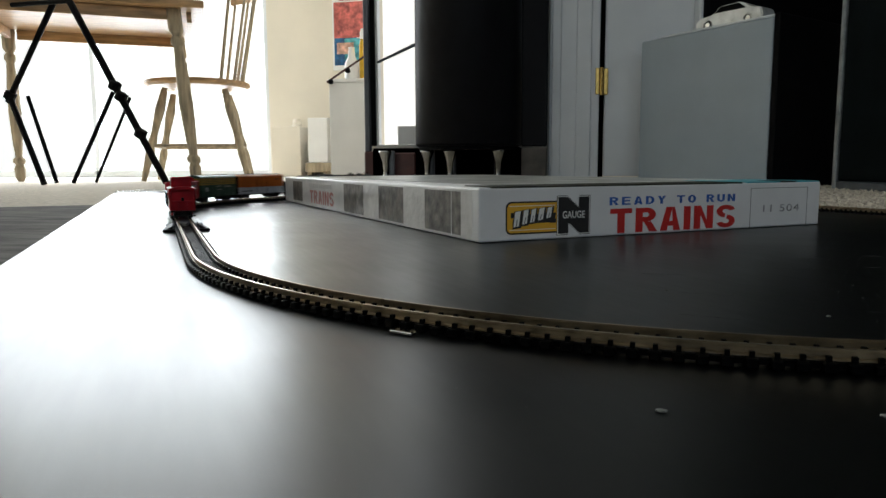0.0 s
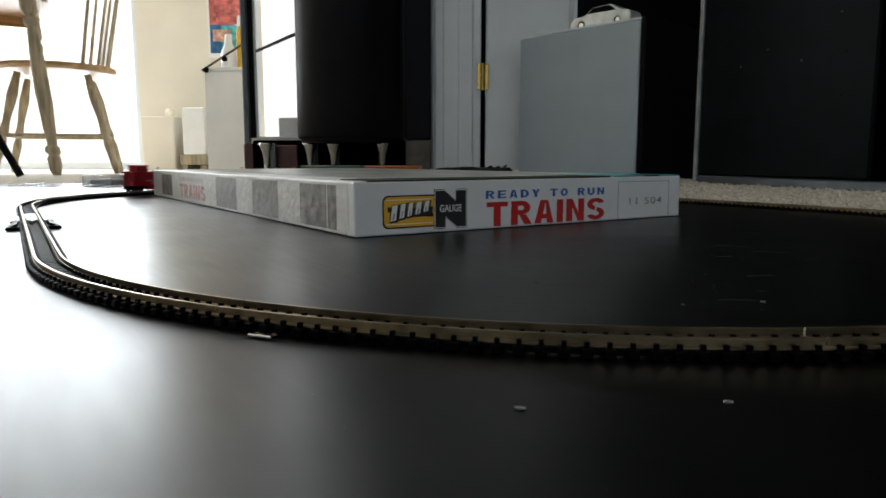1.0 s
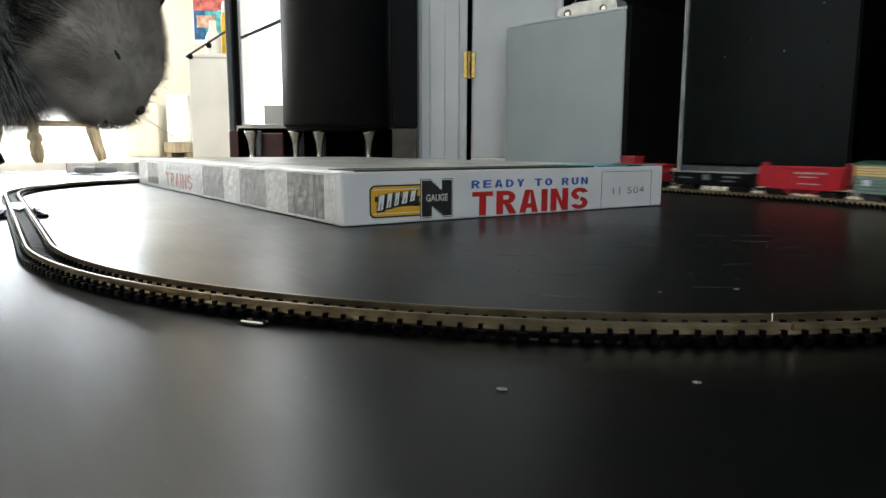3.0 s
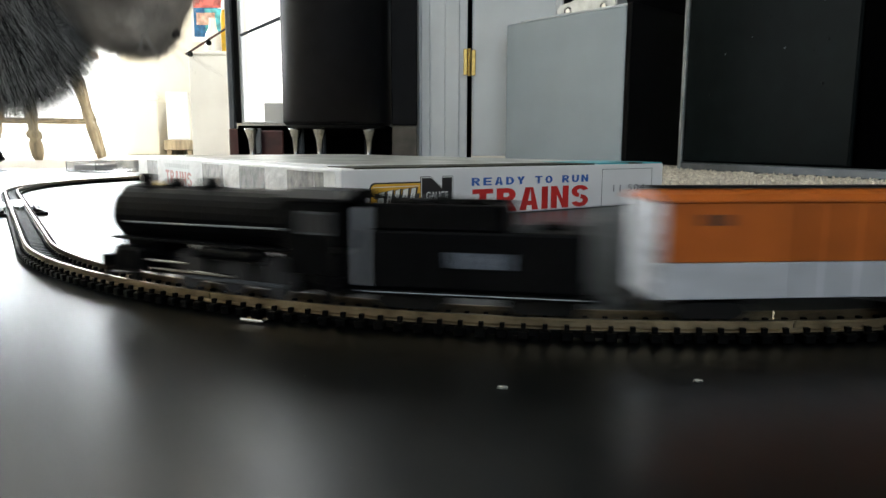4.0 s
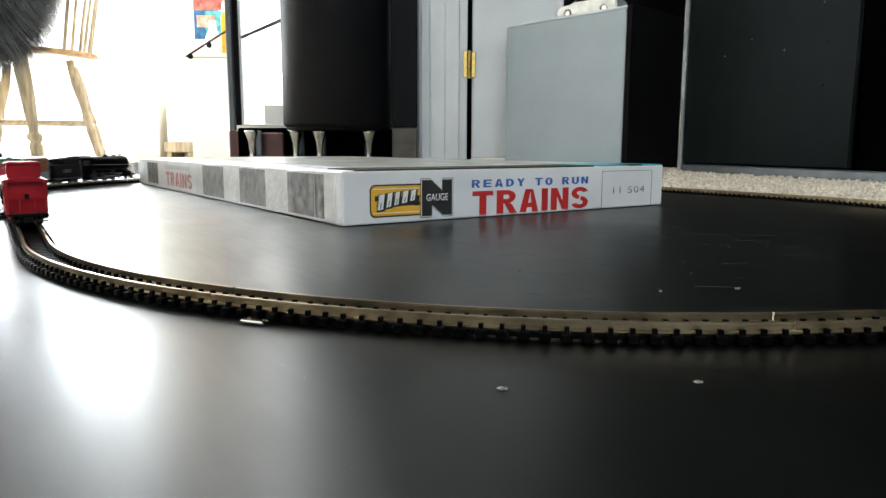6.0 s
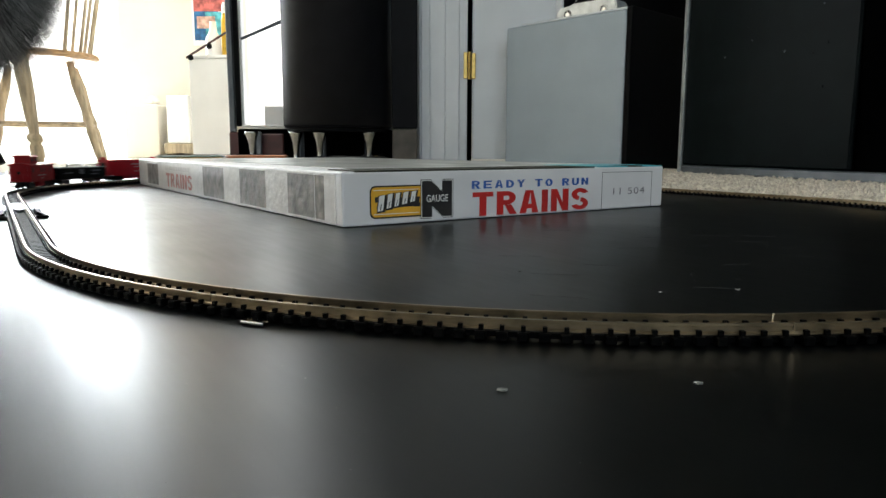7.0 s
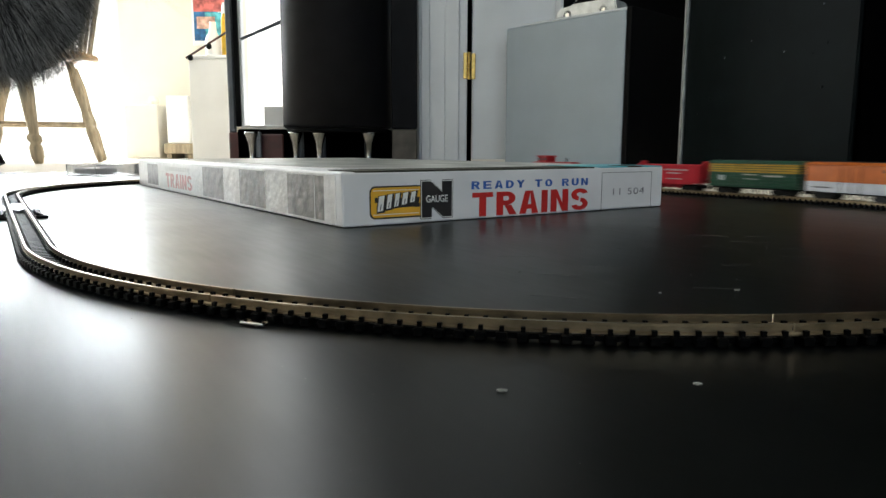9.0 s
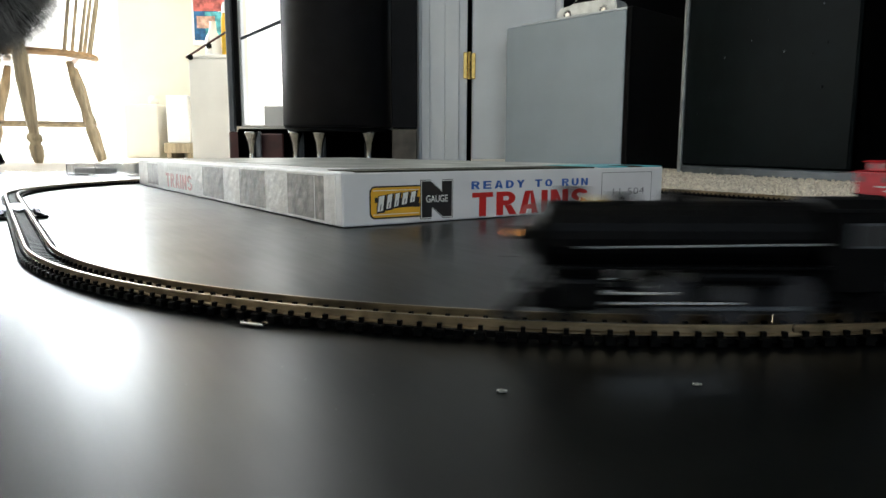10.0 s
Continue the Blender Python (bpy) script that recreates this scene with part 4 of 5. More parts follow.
def windsor_chair():
    t = thing("windsor_chair", "wooden spindle-backed chair with splayed turned legs", "chair", pose(-1.86, 3.22, FLOOR, 0, 0, 24))
    t.scale = (1.17, 1.17, 1.0)
    s = lathe([(0.12, 0.455), (0.20, 0.458), (0.218, 0.470), (0.215, 0.485), (0.16, 0.480), (0.02, 0.476)], 36)
    part("seat", s, M_WOOD2, t, "honey-coloured round wooden seat")
    feet = []
    for sx, sy in ((-1, -1), (1, -1), (-1, 1), (1, 1)):
        top, bot = Vector((sx * 0.115, sy * 0.115, 0.456)), Vector((sx * 0.205, sy * 0.19, 0.0))
        d = bot - top
        m = Matrix.Translation(bot) @ (-d).to_track_quat("Z", "Y").to_matrix().to_4x4()
        k = d.length
        part("leg", lathe([(0.010, 0), (0.013, 0.1 * k), (0.018, 0.30 * k), (0.012, 0.36 * k), (0.018, 0.40 * k), (0.013, 0.5 * k), (0.020, 0.75 * k), (0.012, 0.97 * k)], 14, m), M_WOOD, t, smooth=True)
        feet.append(bot.lerp(top, 0.37))
    for a, b in ((0, 1), (2, 3), (0, 2), (1, 3)):
        part("stretcher", cyl(feet[a], feet[b], 0.0085, n=12), M_WOOD, t)
    for i in range(6):
        an = radians(-55 + i * 22)
        bx, by = 0.185 * math.cos(an), 0.185 * math.sin(an)
        part("spindle", cyl((bx, by, 0.482), (bx * 1.22 + 0.03, by * 1.15, 0.93), 0.0075, 0.006, 10), M_WOOD, t)
    bm = bmesh.new()
    pts = []
    for i in range(13):
        an = radians(-60 + i * 10)
        pts.append((Vector((0.226 * math.cos(an) + 0.03, 0.213 * math.sin(an), 0.915)), Vector((-math.sin(an), math.cos(an), 0))))
    part("crest_rail", sweep(pts, [(-0.01, 0), (0.01, 0), (0.01, 0.07), (-0.01, 0.07)]), M_WOOD2, t)


def folding_stand():
    """Black tubular folding legs under the table."""
    t = thing("folding_stand", "black tubular folding stand with crossed legs", "stand", pose(0, 0, 0))
    segs = (((-1.83, 2.3, 0.657), (-1.476, 2.3, FLOOR + 0.008), 0.0125), ((-1.745, 2.4, 0.335), (-1.945, 2.4, FLOOR + 0.006), 0.008), ((-1.715, 2.46, 0.32), (-1.92, 2.5, FLOOR + 0.006), 0.006), ((-1.93, 2.34, 0.66), (-2.16, 2.34, 0.30), 0.011), ((-2.155, 2.34, 0.335), (-1.94, 2.24, FLOOR + 0.006), 0.011), ((-2.14, 2.42, 0.33), (-2.02, 2.4, FLOOR + 0.006), 0.008), ((-1.84, 2.3, 0.655), (-2.1, 2.33, 0.66), 0.009))
    for a, b, r in segs:
        part("leg", cyl(a, b, r, n=14), M_BLACKP, t)
    for c in ((-1.664, 2.3, 0.345), (-1.64, 2.3, 0.305), (-2.148, 2.34, 0.325), (-1.57, 2.3, 0.17)):
        part("clamp", lathe([(0.012, -0.018), (0.022, -0.014), (0.022, 0.014), (0.012, 0.018)], 14, Matrix.Translation(c) @ Matrix.Rotation(radians(28), 4, "Y")), M_BLACKP, t, smooth=False)


def trays():
    """Clear packaging lying on the far end of the board."""
    specs = ((-0.80, 1.085, 3, 0.18, 0.09, 0.020), (-0.612, 1.115, -6, 0.11, 0.08, 0.018), (-0.535, 1.19, 10, 0.11, 0.08, 0.017))
    for i, (x, y, rot, w, d, hh) in enumerate(specs):
        c = OVAL.inverted() @ Vector((x, y, 0))
        z = 0.0005 if c.y < 1.0 and c.x > -RAD - 0.08 else FLOOR + 0.001
        t = thing("packing_tray", "shallow clear plastic packing tray lying flat", "tray", pose(x, y, z, 0, 0, rot), group="packing trays")
        part("base", box(0, w, 0, d, 0, 0.001), M_GLASS, t)
        for a in ((0, w, 0, 0.0015), (0, w, d - 0.0015, d), (0, 0.0015, 0.0016, d - 0.0016), (w - 0.0015, w, 0.0016, d - 0.0016), (w * 0.45, w * 0.45 + 0.0015, 0.0016, d - 0.0016)):
            part("wall", box(*a, 0.0011, hh), M_GLASS, t)
        part("insert", box(0.006, w * 0.42, 0.01, d - 0.01, 0.0015, hh * 0.6, 0.002), (M_STEEL, M_CARD, M_SILVER)[i], t, "folded paper insert")


black_cabinet()
grey_cabinet()
black_shelf()
black_drum()
rack_post()
white_cupboard()
wall_things()
dining_table()
windsor_chair()
folding_stand()
trays()


# ---------- the train ----------
def truck(parent, x, name="truck"):
    """A four-wheeled truck that swivels under its car."""
    t = part(name, box(-0.0085, 0.0085, -0.0035, 0.0035, 0.0072, 0.0090, 0.0004), M_WHEEL, parent, "black four-wheeled truck")
    t.matrix_basis = Matrix.Translation((x, 0, 0))
    for sd in (-1, 1):
        bm = prism([(-0.0095, 0.0068), (-0.0075, 0.0056), (-0.003, 0.0054), (0.003, 0.0054), (0.0075, 0.0056), (0.0095, 0.0068), (0.0085, 0.0088), (0.003, 0.0092), (-0.003, 0.0092), (-0.0085, 0.0088)], sd * 0.0058 - 0.0006, sd * 0.0058 + 0.0006)
        part("side_frame", bm, M_WHEEL, t)
    for wx in (-0.006, 0.006):
        bm = bmesh.new()
        add_cyl(bm, (wx, -0.005, 0.0072), (wx, 0.005, 0.0072), 0.0006, n=8)
        for sd in (-1, 1):
            add_cyl(bm, (wx, sd * 0.0039, 0.0072), (wx, sd * 0.0053, 0.0072), 0.0027, n=16)
            add_cyl(bm, (wx, sd * 0.0036, 0.0072), (wx, sd * 0.0040, 0.0072), 0.0034, n=16)
        part("wheelset", bm, M_WHEEL, t)
    return t


def coupler(parent, x, sd):
    bm = bmesh.new()
    add_box(bm, min(x, x + sd * 0.0022), max(x, x + sd * 0.0022), -0.001, 0.001, 0.0074, 0.0092, 0.0003)
    add_box(bm, min(x + sd * 0.0018, x + sd * 0.0034), max(x + sd * 0.0018, x + sd * 0.0034), -0.002, 0.002, 0.007, 0.0098, 0.0004)
    part("coupler", bm, M_WHEEL, parent)


def bar_row(parent, x0, z, widths, hgt, side, material=None, gap=0.0009):
    """Writing too small to read, as bars on a car's side."""
    bm = bmesh.new()
    x = x0
    for w in widths:
        for sd in (-1, 1):
            add_box(bm, x, x + w, min(sd * side, sd * (side + 0.00012)), max(sd * side, sd * (side + 0.00012)), z, z + hgt)
        x += w + gap
    part("lettering", bm, material or M_LETTER, parent, "small pale lettering")


CARS = []


def car(name, label, length, offset):
    t = thing(name, label, "train car", group="train on the oval")
    CARS.append((t, offset + length / 2, length * 0.32, [truck(t, length * 0.32), truck(t, -length * 0.32)]))
    coupler(t, length / 2, 1)
    coupler(t, -length / 2, -1)
    part("underframe", box(-length / 2 + 0.001, length / 2 - 0.001, -0.004, 0.004, 0.0091, 0.0104, 0.0003), M_WHEEL, t)
    return t


def roof(parent, L, half, z0, z1, material, over=0.0008, label=""):
    o = []
    for k in range(9):
        u = -1 + k / 4
        o.append((u * (half + over), z0 + (z1 - z0) * (1 - u * u) ** 0.6 + 0.0004))
    o += [(half + over, z0), (-half - over, z0)]
    bm = prism(o, -L / 2 - over, L / 2 + over, Matrix.Rotation(radians(90), 4, "Z"))
    part("roof", bm, material, parent, label)
    part("roof_walk", box(-L / 2 - 0.001, L / 2 + 0.001, -0.0016, 0.0016, z1 + 0.0006, z1 + 0.0012), M_WHEEL, parent, "thin running board")


def orange_reefer():
    L, hw = 0.0830, 0.0092
    t = car("boxcar", "orange over grey refrigerator boxcar, front end coloured as lit and rear end as shaded", L, 0.1522)
    part("lower_side", box(-L / 2 + 0.0008, L / 2 - 0.0008, -hw, hw, 0.0105, 0.0186, 0.0002), M_SILVER, t, "silver-grey lower side")
    part("upper_side", box(-L / 2 + 0.0008, L / 2 - 0.0008, -hw, hw, 0.0187, 0.0318, 0.0002), M_ORANGE, t, "orange upper side")
    for sd in (-1, 1):
        bm = box(min(sd * L / 2, sd * (L / 2 - 0.0007)), max(sd * L / 2, sd * (L / 2 - 0.0007)), -hw - 0.0002, hw + 0.0002, 0.0103, 0.0318, 0.0002)
        # window light and shade coloured in: front end pale, rear end black
        end_light = M_SILVER if sd > 0 else M_BLKCAR
        part("end", bm, end_light, t, "front end coloured pale for the daylight on it" if sd > 0 else "rear end coloured black for the shade on it")
        for k in range(5):
            part("end_rib", box(min(sd * L / 2, sd * (L / 2 + 0.0006)), max(sd * L / 2, sd * (L / 2 + 0.0006)), -hw + 0.001, hw - 0.001, 0.013 + 0.0036 * k, 0.0145 + 0.0036 * k, 0.0003), end_light, t)
    roof(t, L, hw, 0.0319, 0.0338, M_ORANGE, 0.0006, "brown-orange arched roof")
    for sd in (-1, 1):
        ys = sorted((sd * hw, sd * (hw + 0.0003)))
        for x in (-0.0085, 0.0, 0.0085):
            part("door_seam", box(x - 0.0003, x + 0.0003, ys[0], ys[1], 0.011, 0.0312), M_BLKCAR, t)
    bar_row(t, -0.034, 0.0135, (0.004, 0.002, 0.006, 0.003), 0.0012, hw, M_INKB)
    bar_row(t, 0.026, 0.0268, (0.0028, 0.002), 0.0024, hw, M_INKB)


def green_stock_car():
    L, hw = 0.0850, 0.0092
    t = car("stock_car", "dark green stock car with slatted golden yellow upper sides", L, 0.2420)
    part("core", box(-L / 2 + 0.001, L / 2 - 0.001, -hw + 0.0009, hw - 0.0009, 0.0105, 0.0315), M_GREEN, t)
    for i in range(5):
        z = 0.0108 + i * 0.0026
        part("slat", box(-L / 2, L / 2, -hw, hw, z, z + 0.0021, 0.0002), M_GREEN, t, "green slat")
    for i in range(4):
        z = 0.0238 + i * 0.0020
        part("slat", box(-L / 2, L / 2, -hw, hw, z, z + 0.0014, 0.0002), M_GOLD, t, "golden yellow slat")
    for x in (-0.0408, -0.030, -0.0195, -0.0098, 0.0098, 0.0195, 0.030, 0.0408):
        part("post", box(x - 0.0006, x + 0.0006, -hw - 0.0003, hw + 0.0003, 0.0107, 0.0235, 0.0001), M_GREEN, t)
    roof(t, L, hw, 0.0318, 0.0340, M_GREEN, 0.0009)
    bar_row(t, 0.012, 0.0205, (0.005, 0.004, 0.006), 0.0016, hw + 0.0003)
    bar_row(t, -0.008, 0.0215, (0.010, 0.003), 0.0010, hw + 0.0003)
    bar_row(t, -0.032, 0.0165, (0.0055,), 0.0045, hw + 0.0002, M_SILVER)
    bar_row(t, -0.006, 0.0178, (0.003, 0.005, 0.002), 0.0008, hw + 0.0003)


def red_hopper():
    L, hw = 0.0745, 0.0092
    t = car("hopper_car", "bright red open hopper car with raised ends", L, 0.3372)
    for sd in (-1, 1):
        ys = sorted((sd * hw, sd * (hw - 0.001)))
        o = [(-L / 2, 0.0125), (-L / 2 + 0.010, 0.0105), (L / 2 - 0.010, 0.0105), (L / 2, 0.0125), (L / 2, 0.0285), (-L / 2, 0.0285)]
        part("side", prism(o, ys[0], ys[1]), M_RED, t)
        part("top_rail", box(-L / 2, L / 2, min(sd * hw, sd * (hw + 0.0008)), max(sd * hw, sd * (hw + 0.0008)), 0.0276, 0.0292, 0.0002), M_RED, t)
        for k in range(9):
            x = -L / 2 + 0.004 + k * (L - 0.008) / 8
            part("rib", box(x - 0.0005, x + 0.0005, min(sd * hw, sd * (hw + 0.0005)), max(sd * hw, sd * (hw + 0.0005)), 0.0118, 0.0276), M_RED, t) if k in (0, 8) else None
        xs = sorted((sd * L / 2, sd * (L / 2 - 0.001)))
        o = [(-hw + 0.0011, 0.016), (hw - 0.0011, 0.016), (hw - 0.0011, 0.0290), (0.0052, 0.0296), (0.0036, 0.0326), (-0.0036, 0.0326), (-0.0052, 0.0296), (-hw + 0.0011, 0.0290)]
        part("end", prism(o, xs[0], xs[1], Matrix(((0, 1, 0, 0), (1, 0, 0, 0), (0, 0, 1, 0), (0, 0, 0, 1)))), M_RED, t, "red end rising to a peak above the sides")
        for y in (-0.006, 0.006):
            part("end_post", box(min(sd * L / 2, sd * (L / 2 + 0.0006)), max(sd * L / 2, sd * (L / 2 + 0.0006)), y - 0.0008, y + 0.0008, 0.0105, 0.0285), M_RED, t)
    bm = prism([(-L / 2 + 0.002, 0.020), (L / 2 - 0.002, 0.020), (0.014, 0.0108), (-0.014, 0.0108)], -hw + 0.0012, hw - 0.0012)
    part("slope_floor", bm, M_BLKCAR, t, "dark sloping floor")
    for x in (-0.011, 0.0, 0.011):
        part("hopper_chute", prism([(x - 0.005, 0.0107), (x + 0.005, 0.0107), (x + 0.002, 0.0066), (x - 0.002, 0.0066)], -0.006, 0.006), M_RED, t)
    bar_row(t, -0.004, 0.0235, (0.006, 0.007, 0.004, 0.006), 0.0014, hw, gap=0.0012)
    bar_row(t, 0.0, 0.0205, (0.005, 0.009), 0.0010, hw)
    bar_row(t, 0.0, 0.0150, (0.006, 0.004, 0.005), 0.0009, hw)
    part("brake_wheel", cyl((-L / 2, 0.0, 0.0235), (-L / 2 - 0.0012, 0.0, 0.0235), 0.0029, n=20), M_WHEEL, t, "round black brake wheel")


def black_gondola():
    L, hw = 0.0835, 0.0092
    t = car("gondola", "black open gondola with pale lettering", L, 0.4195)
    for sd in (-1, 1):
        ys = sorted((sd * hw, sd * (hw - 0.0008)))
        part("side", box(-L / 2, L / 2, ys[0], ys[1], 0.0105, 0.0216), M_BLKCAR, t)
        part("top_rail", box(-L / 2, L / 2, min(sd * (hw - 0.0009), sd * (hw + 0.0006)), max(sd * (hw - 0.0009), sd * (hw + 0.0006)), 0.0216, 0.0224, 0.0002), M_EDGE, t, "pale top rail")
        for k in range(11):
            x = -L / 2 + 0.002 + k * (L - 0.004) / 10
            part("rib", box(x - 0.0005, x + 0.0005, min(sd * hw, sd * (hw + 0.0005)), max(sd * hw, sd * (hw + 0.0005)), 0.0108, 0.0216), M_BLKCAR, t)
        xs = sorted((sd * L / 2, sd * (L / 2 - 0.0008)))
        part("end", box(xs[0], xs[1], -hw + 0.0009, hw - 0.0009, 0.0105, 0.0222), M_BLKCAR, t)
    part("floor", box(-L / 2 + 0.001, L / 2 - 0.001, -hw + 0.0009, hw - 0.0009, 0.0105, 0.0118), M_BLKCAR, t)
    bar_row(t, 0.016, 0.0175, (0.004, 0.0045, 0.004), 0.0016, hw + 0.0005, M_DIMLET)
    bar_row(t, -0.006, 0.0150, (0.0065,), 0.0050, hw + 0.0005, M_DIMLET)
    bar_row(t, 0.014, 0.0140, (0.005, 0.006), 0.0011, hw + 0.0005, M_DIMLET)
    bar_row(t, -0.032, 0.0160, (0.005, 0.004, 0.003), 0.0012, hw + 0.0005, M_DIMLET)


def red_caboose():
    L, hw = 0.0672, 0.0088
    t = car("caboose", "red caboose with a cupola and black running gear", L, 0.5130)
    bl = 0.0590
    part("body", box(-bl / 2, bl / 2, -hw, hw, 0.0108, 0.0266, 0.0003), M_CABRED, t)
    for k in range(19):
        for sd in (-1, 1):
            x = -bl / 2 + 0.0009 + k * 0.003
            part("board", box(x, x + 0.0027, min(sd * hw, sd * (hw + 0.00025)), max(sd * hw, sd * (hw + 0.00025)), 0.0110, 0.0262), M_CABRED, t)
    o = [(-hw - 0.001, 0.0266), (hw + 0.001, 0.0266), (hw + 0.0008, 0.0274), (0.004, 0.0288), (-0.004, 0.0288), (-hw - 0.0008, 0.0274)]
    part("roof", prism(o, -L / 2 + 0.0005, L / 2 - 0.0005, Matrix.Rotation(radians(90), 4, "Z")), M_CABRED, t)
    cx = -0.0150
    part("cupola", box(cx - 0.0085, cx + 0.0085, -0.0072, 0.0072, 0.0284, 0.0350, 0.0003), M_CABRED, t)
    o = [(-0.0084, 0.0350), (0.0084, 0.0350), (0.006, 0.0362), (-0.006, 0.0362)]
    part("cupola_roof", prism(o, -cx - 0.0098, -cx + 0.0098, Matrix.Rotation(radians(90), 4, "Z")), M_CABRED, t)
    for sd in (-1, 1):
        for x in (cx - 0.0045, cx + 0.0045):
            part("cupola_window", box(x - 0.0021, x + 0.0021, min(sd * 0.0071, sd * 0.0074), max(sd * 0.0071, sd * 0.0074), 0.0305, 0.0335), M_INKB, t, "dark window")
        for x in (-0.0245, -0.0045, 0.003, 0.0205):
            w = part("window", box(x - 0.0022, x + 0.0022, min(sd * hw, sd * (hw + 0.0006)), max(sd * hw, sd * (hw + 0.0006)), 0.0195, 0.0247, 0.0002), M_CABRED, t)
            part("pane", box(x - 0.0016, x + 0.0016, min(sd * hw, sd * (hw + 0.00068)), max(sd * hw, sd * (hw + 0.00068)), 0.0201, 0.0241), M_INKB, w, "dark pane")
        xs = sorted((sd * bl / 2, sd * L / 2))
        part("platform", box(xs[0], xs[1], -hw, hw, 0.0100, 0.0112, 0.0002), M_WHEEL, t)
        bm = bmesh.new()
        xe = sd * (L / 2 - 0.0006)
        for y in (-hw + 0.001, -0.003, 0.003, hw - 0.001):
            add_cyl(bm, (xe, y, 0.011), (xe, y, 0.0185 if abs(y) < 0.005 else 0.0268), 0.0004, n=6)
        add_cyl(bm, (xe, -hw + 0.001, 0.0185), (xe, hw - 0.001, 0.0185), 0.0004, n=6)
        part("railing", bm, M_CABRED, t, "thin end railing")
        part("step", box(xs[0] + 0.001, xs[1] - 0.001, -hw, hw, 0.0068, 0.0075), M_WHEEL, t)
        bm = box(sorted((xe, xe + sd * 0.0018))[0], sorted((xe, xe + sd * 0.0018))[1], -0.001, 0.001, 0.0185, 0.021)
        part("brake_wheel", bm, M_WHEEL, t)
    part("underbody_box", box(-0.007, 0.006, -hw + 0.001, hw - 0.001, 0.0062, 0.0107, 0.0004), M_CABRED, t, "red underbody tank")
    bm = bmesh.new()
    add_cyl(bm, (0.017, 0.003, 0.028), (0.017, 0.003, 0.0335), 0.0009, n=10)
    part("stack", bm, M_WHEEL, t, "thin black stack")
    bar_row(t, -0.012, 0.0165, (0.003, 0.0055, 0.003, 0.0075), 0.0011, hw + 0.00025, gap=0.0008)
    bar_row(t, -0.004, 0.0136, (0.005,), 0.0010, hw + 0.00025)


def tender():
    L, hw = 0.0520, 0.0090
    t = thing("tender", "black coal tender behind the steam locomotive", "train car", group="train on the oval")
    CARS.append((t, 0.0885 + L / 2, L * 0.30, [truck(t, L * 0.30), truck(t, -L * 0.30)]))
    coupler(t, -L / 2, -1)
    coupler(t, L / 2, 1)
    part("tank", box(-L / 2, L / 2, -hw, hw, 0.0105, 0.0245, 0.0008, None, 2), M_LOCO, t)
    # tender front made pale to show daylight striking it
    part("front_plate", box(L / 2, L / 2 + 0.0012, -hw + 0.0006, hw - 0.0006, 0.0108, 0.0292, 0.0003), M_SILVER, t, "front plate coloured pale grey for the daylight on it")
    part("frame", box(-L / 2 - 0.001, L / 2 + 0.001, -hw - 0.0006, hw + 0.0006, 0.0092, 0.0104, 0.0002), M_LOCO, t)
    for sd in (-1, 1):
        part("coal_board", box(-0.008, L / 2 - 0.001, min(sd * hw, sd * (hw - 0.0012)), max(sd * hw, sd * (hw - 0.0012)), 0.0246, 0.0305, 0.0003), M_LOCO, t)
    part("coal_board", box(-0.0085, -0.0073, -hw + 0.0013, hw - 0.0013, 0.0246, 0.0305, 0.0003), M_LOCO, t)
    bm = bmesh.new()
    rng = random.Random(8)
    for i in range(90):
        r = rng.uniform(0.0008, 0.0016)
        add_box(bm, -r, r, -r, r, -r, r, 0, Matrix.Translation((rng.uniform(-0.006, L / 2 - 0.003), rng.uniform(-0.0065, 0.0065), 0.0285 + rng.uniform(-0.003, 0.0018))) @ Euler((rng.random() * 3, rng.random() * 3, 0)).to_matrix().to_4x4())
    ob = part("coal", bm, M_LOCO, t, "heap of black coal")
    part("hatch", box(-0.021, -0.015, -0.003, 0.003, 0.0246, 0.026, 0.0004), M_LOCO, t)
    bar_row(t, -0.0085, 0.0160, (0.0022, 0.0022, 0.0022, 0.0022, 0.0022), 0.0036, hw, M_DIMLET, gap=0.0006)
    part("side_line", box(-L / 2, L / 2, -hw - 0.0007, hw + 0.0007, 0.0098, 0.0100), M_SILVER, t, "thin pale line")


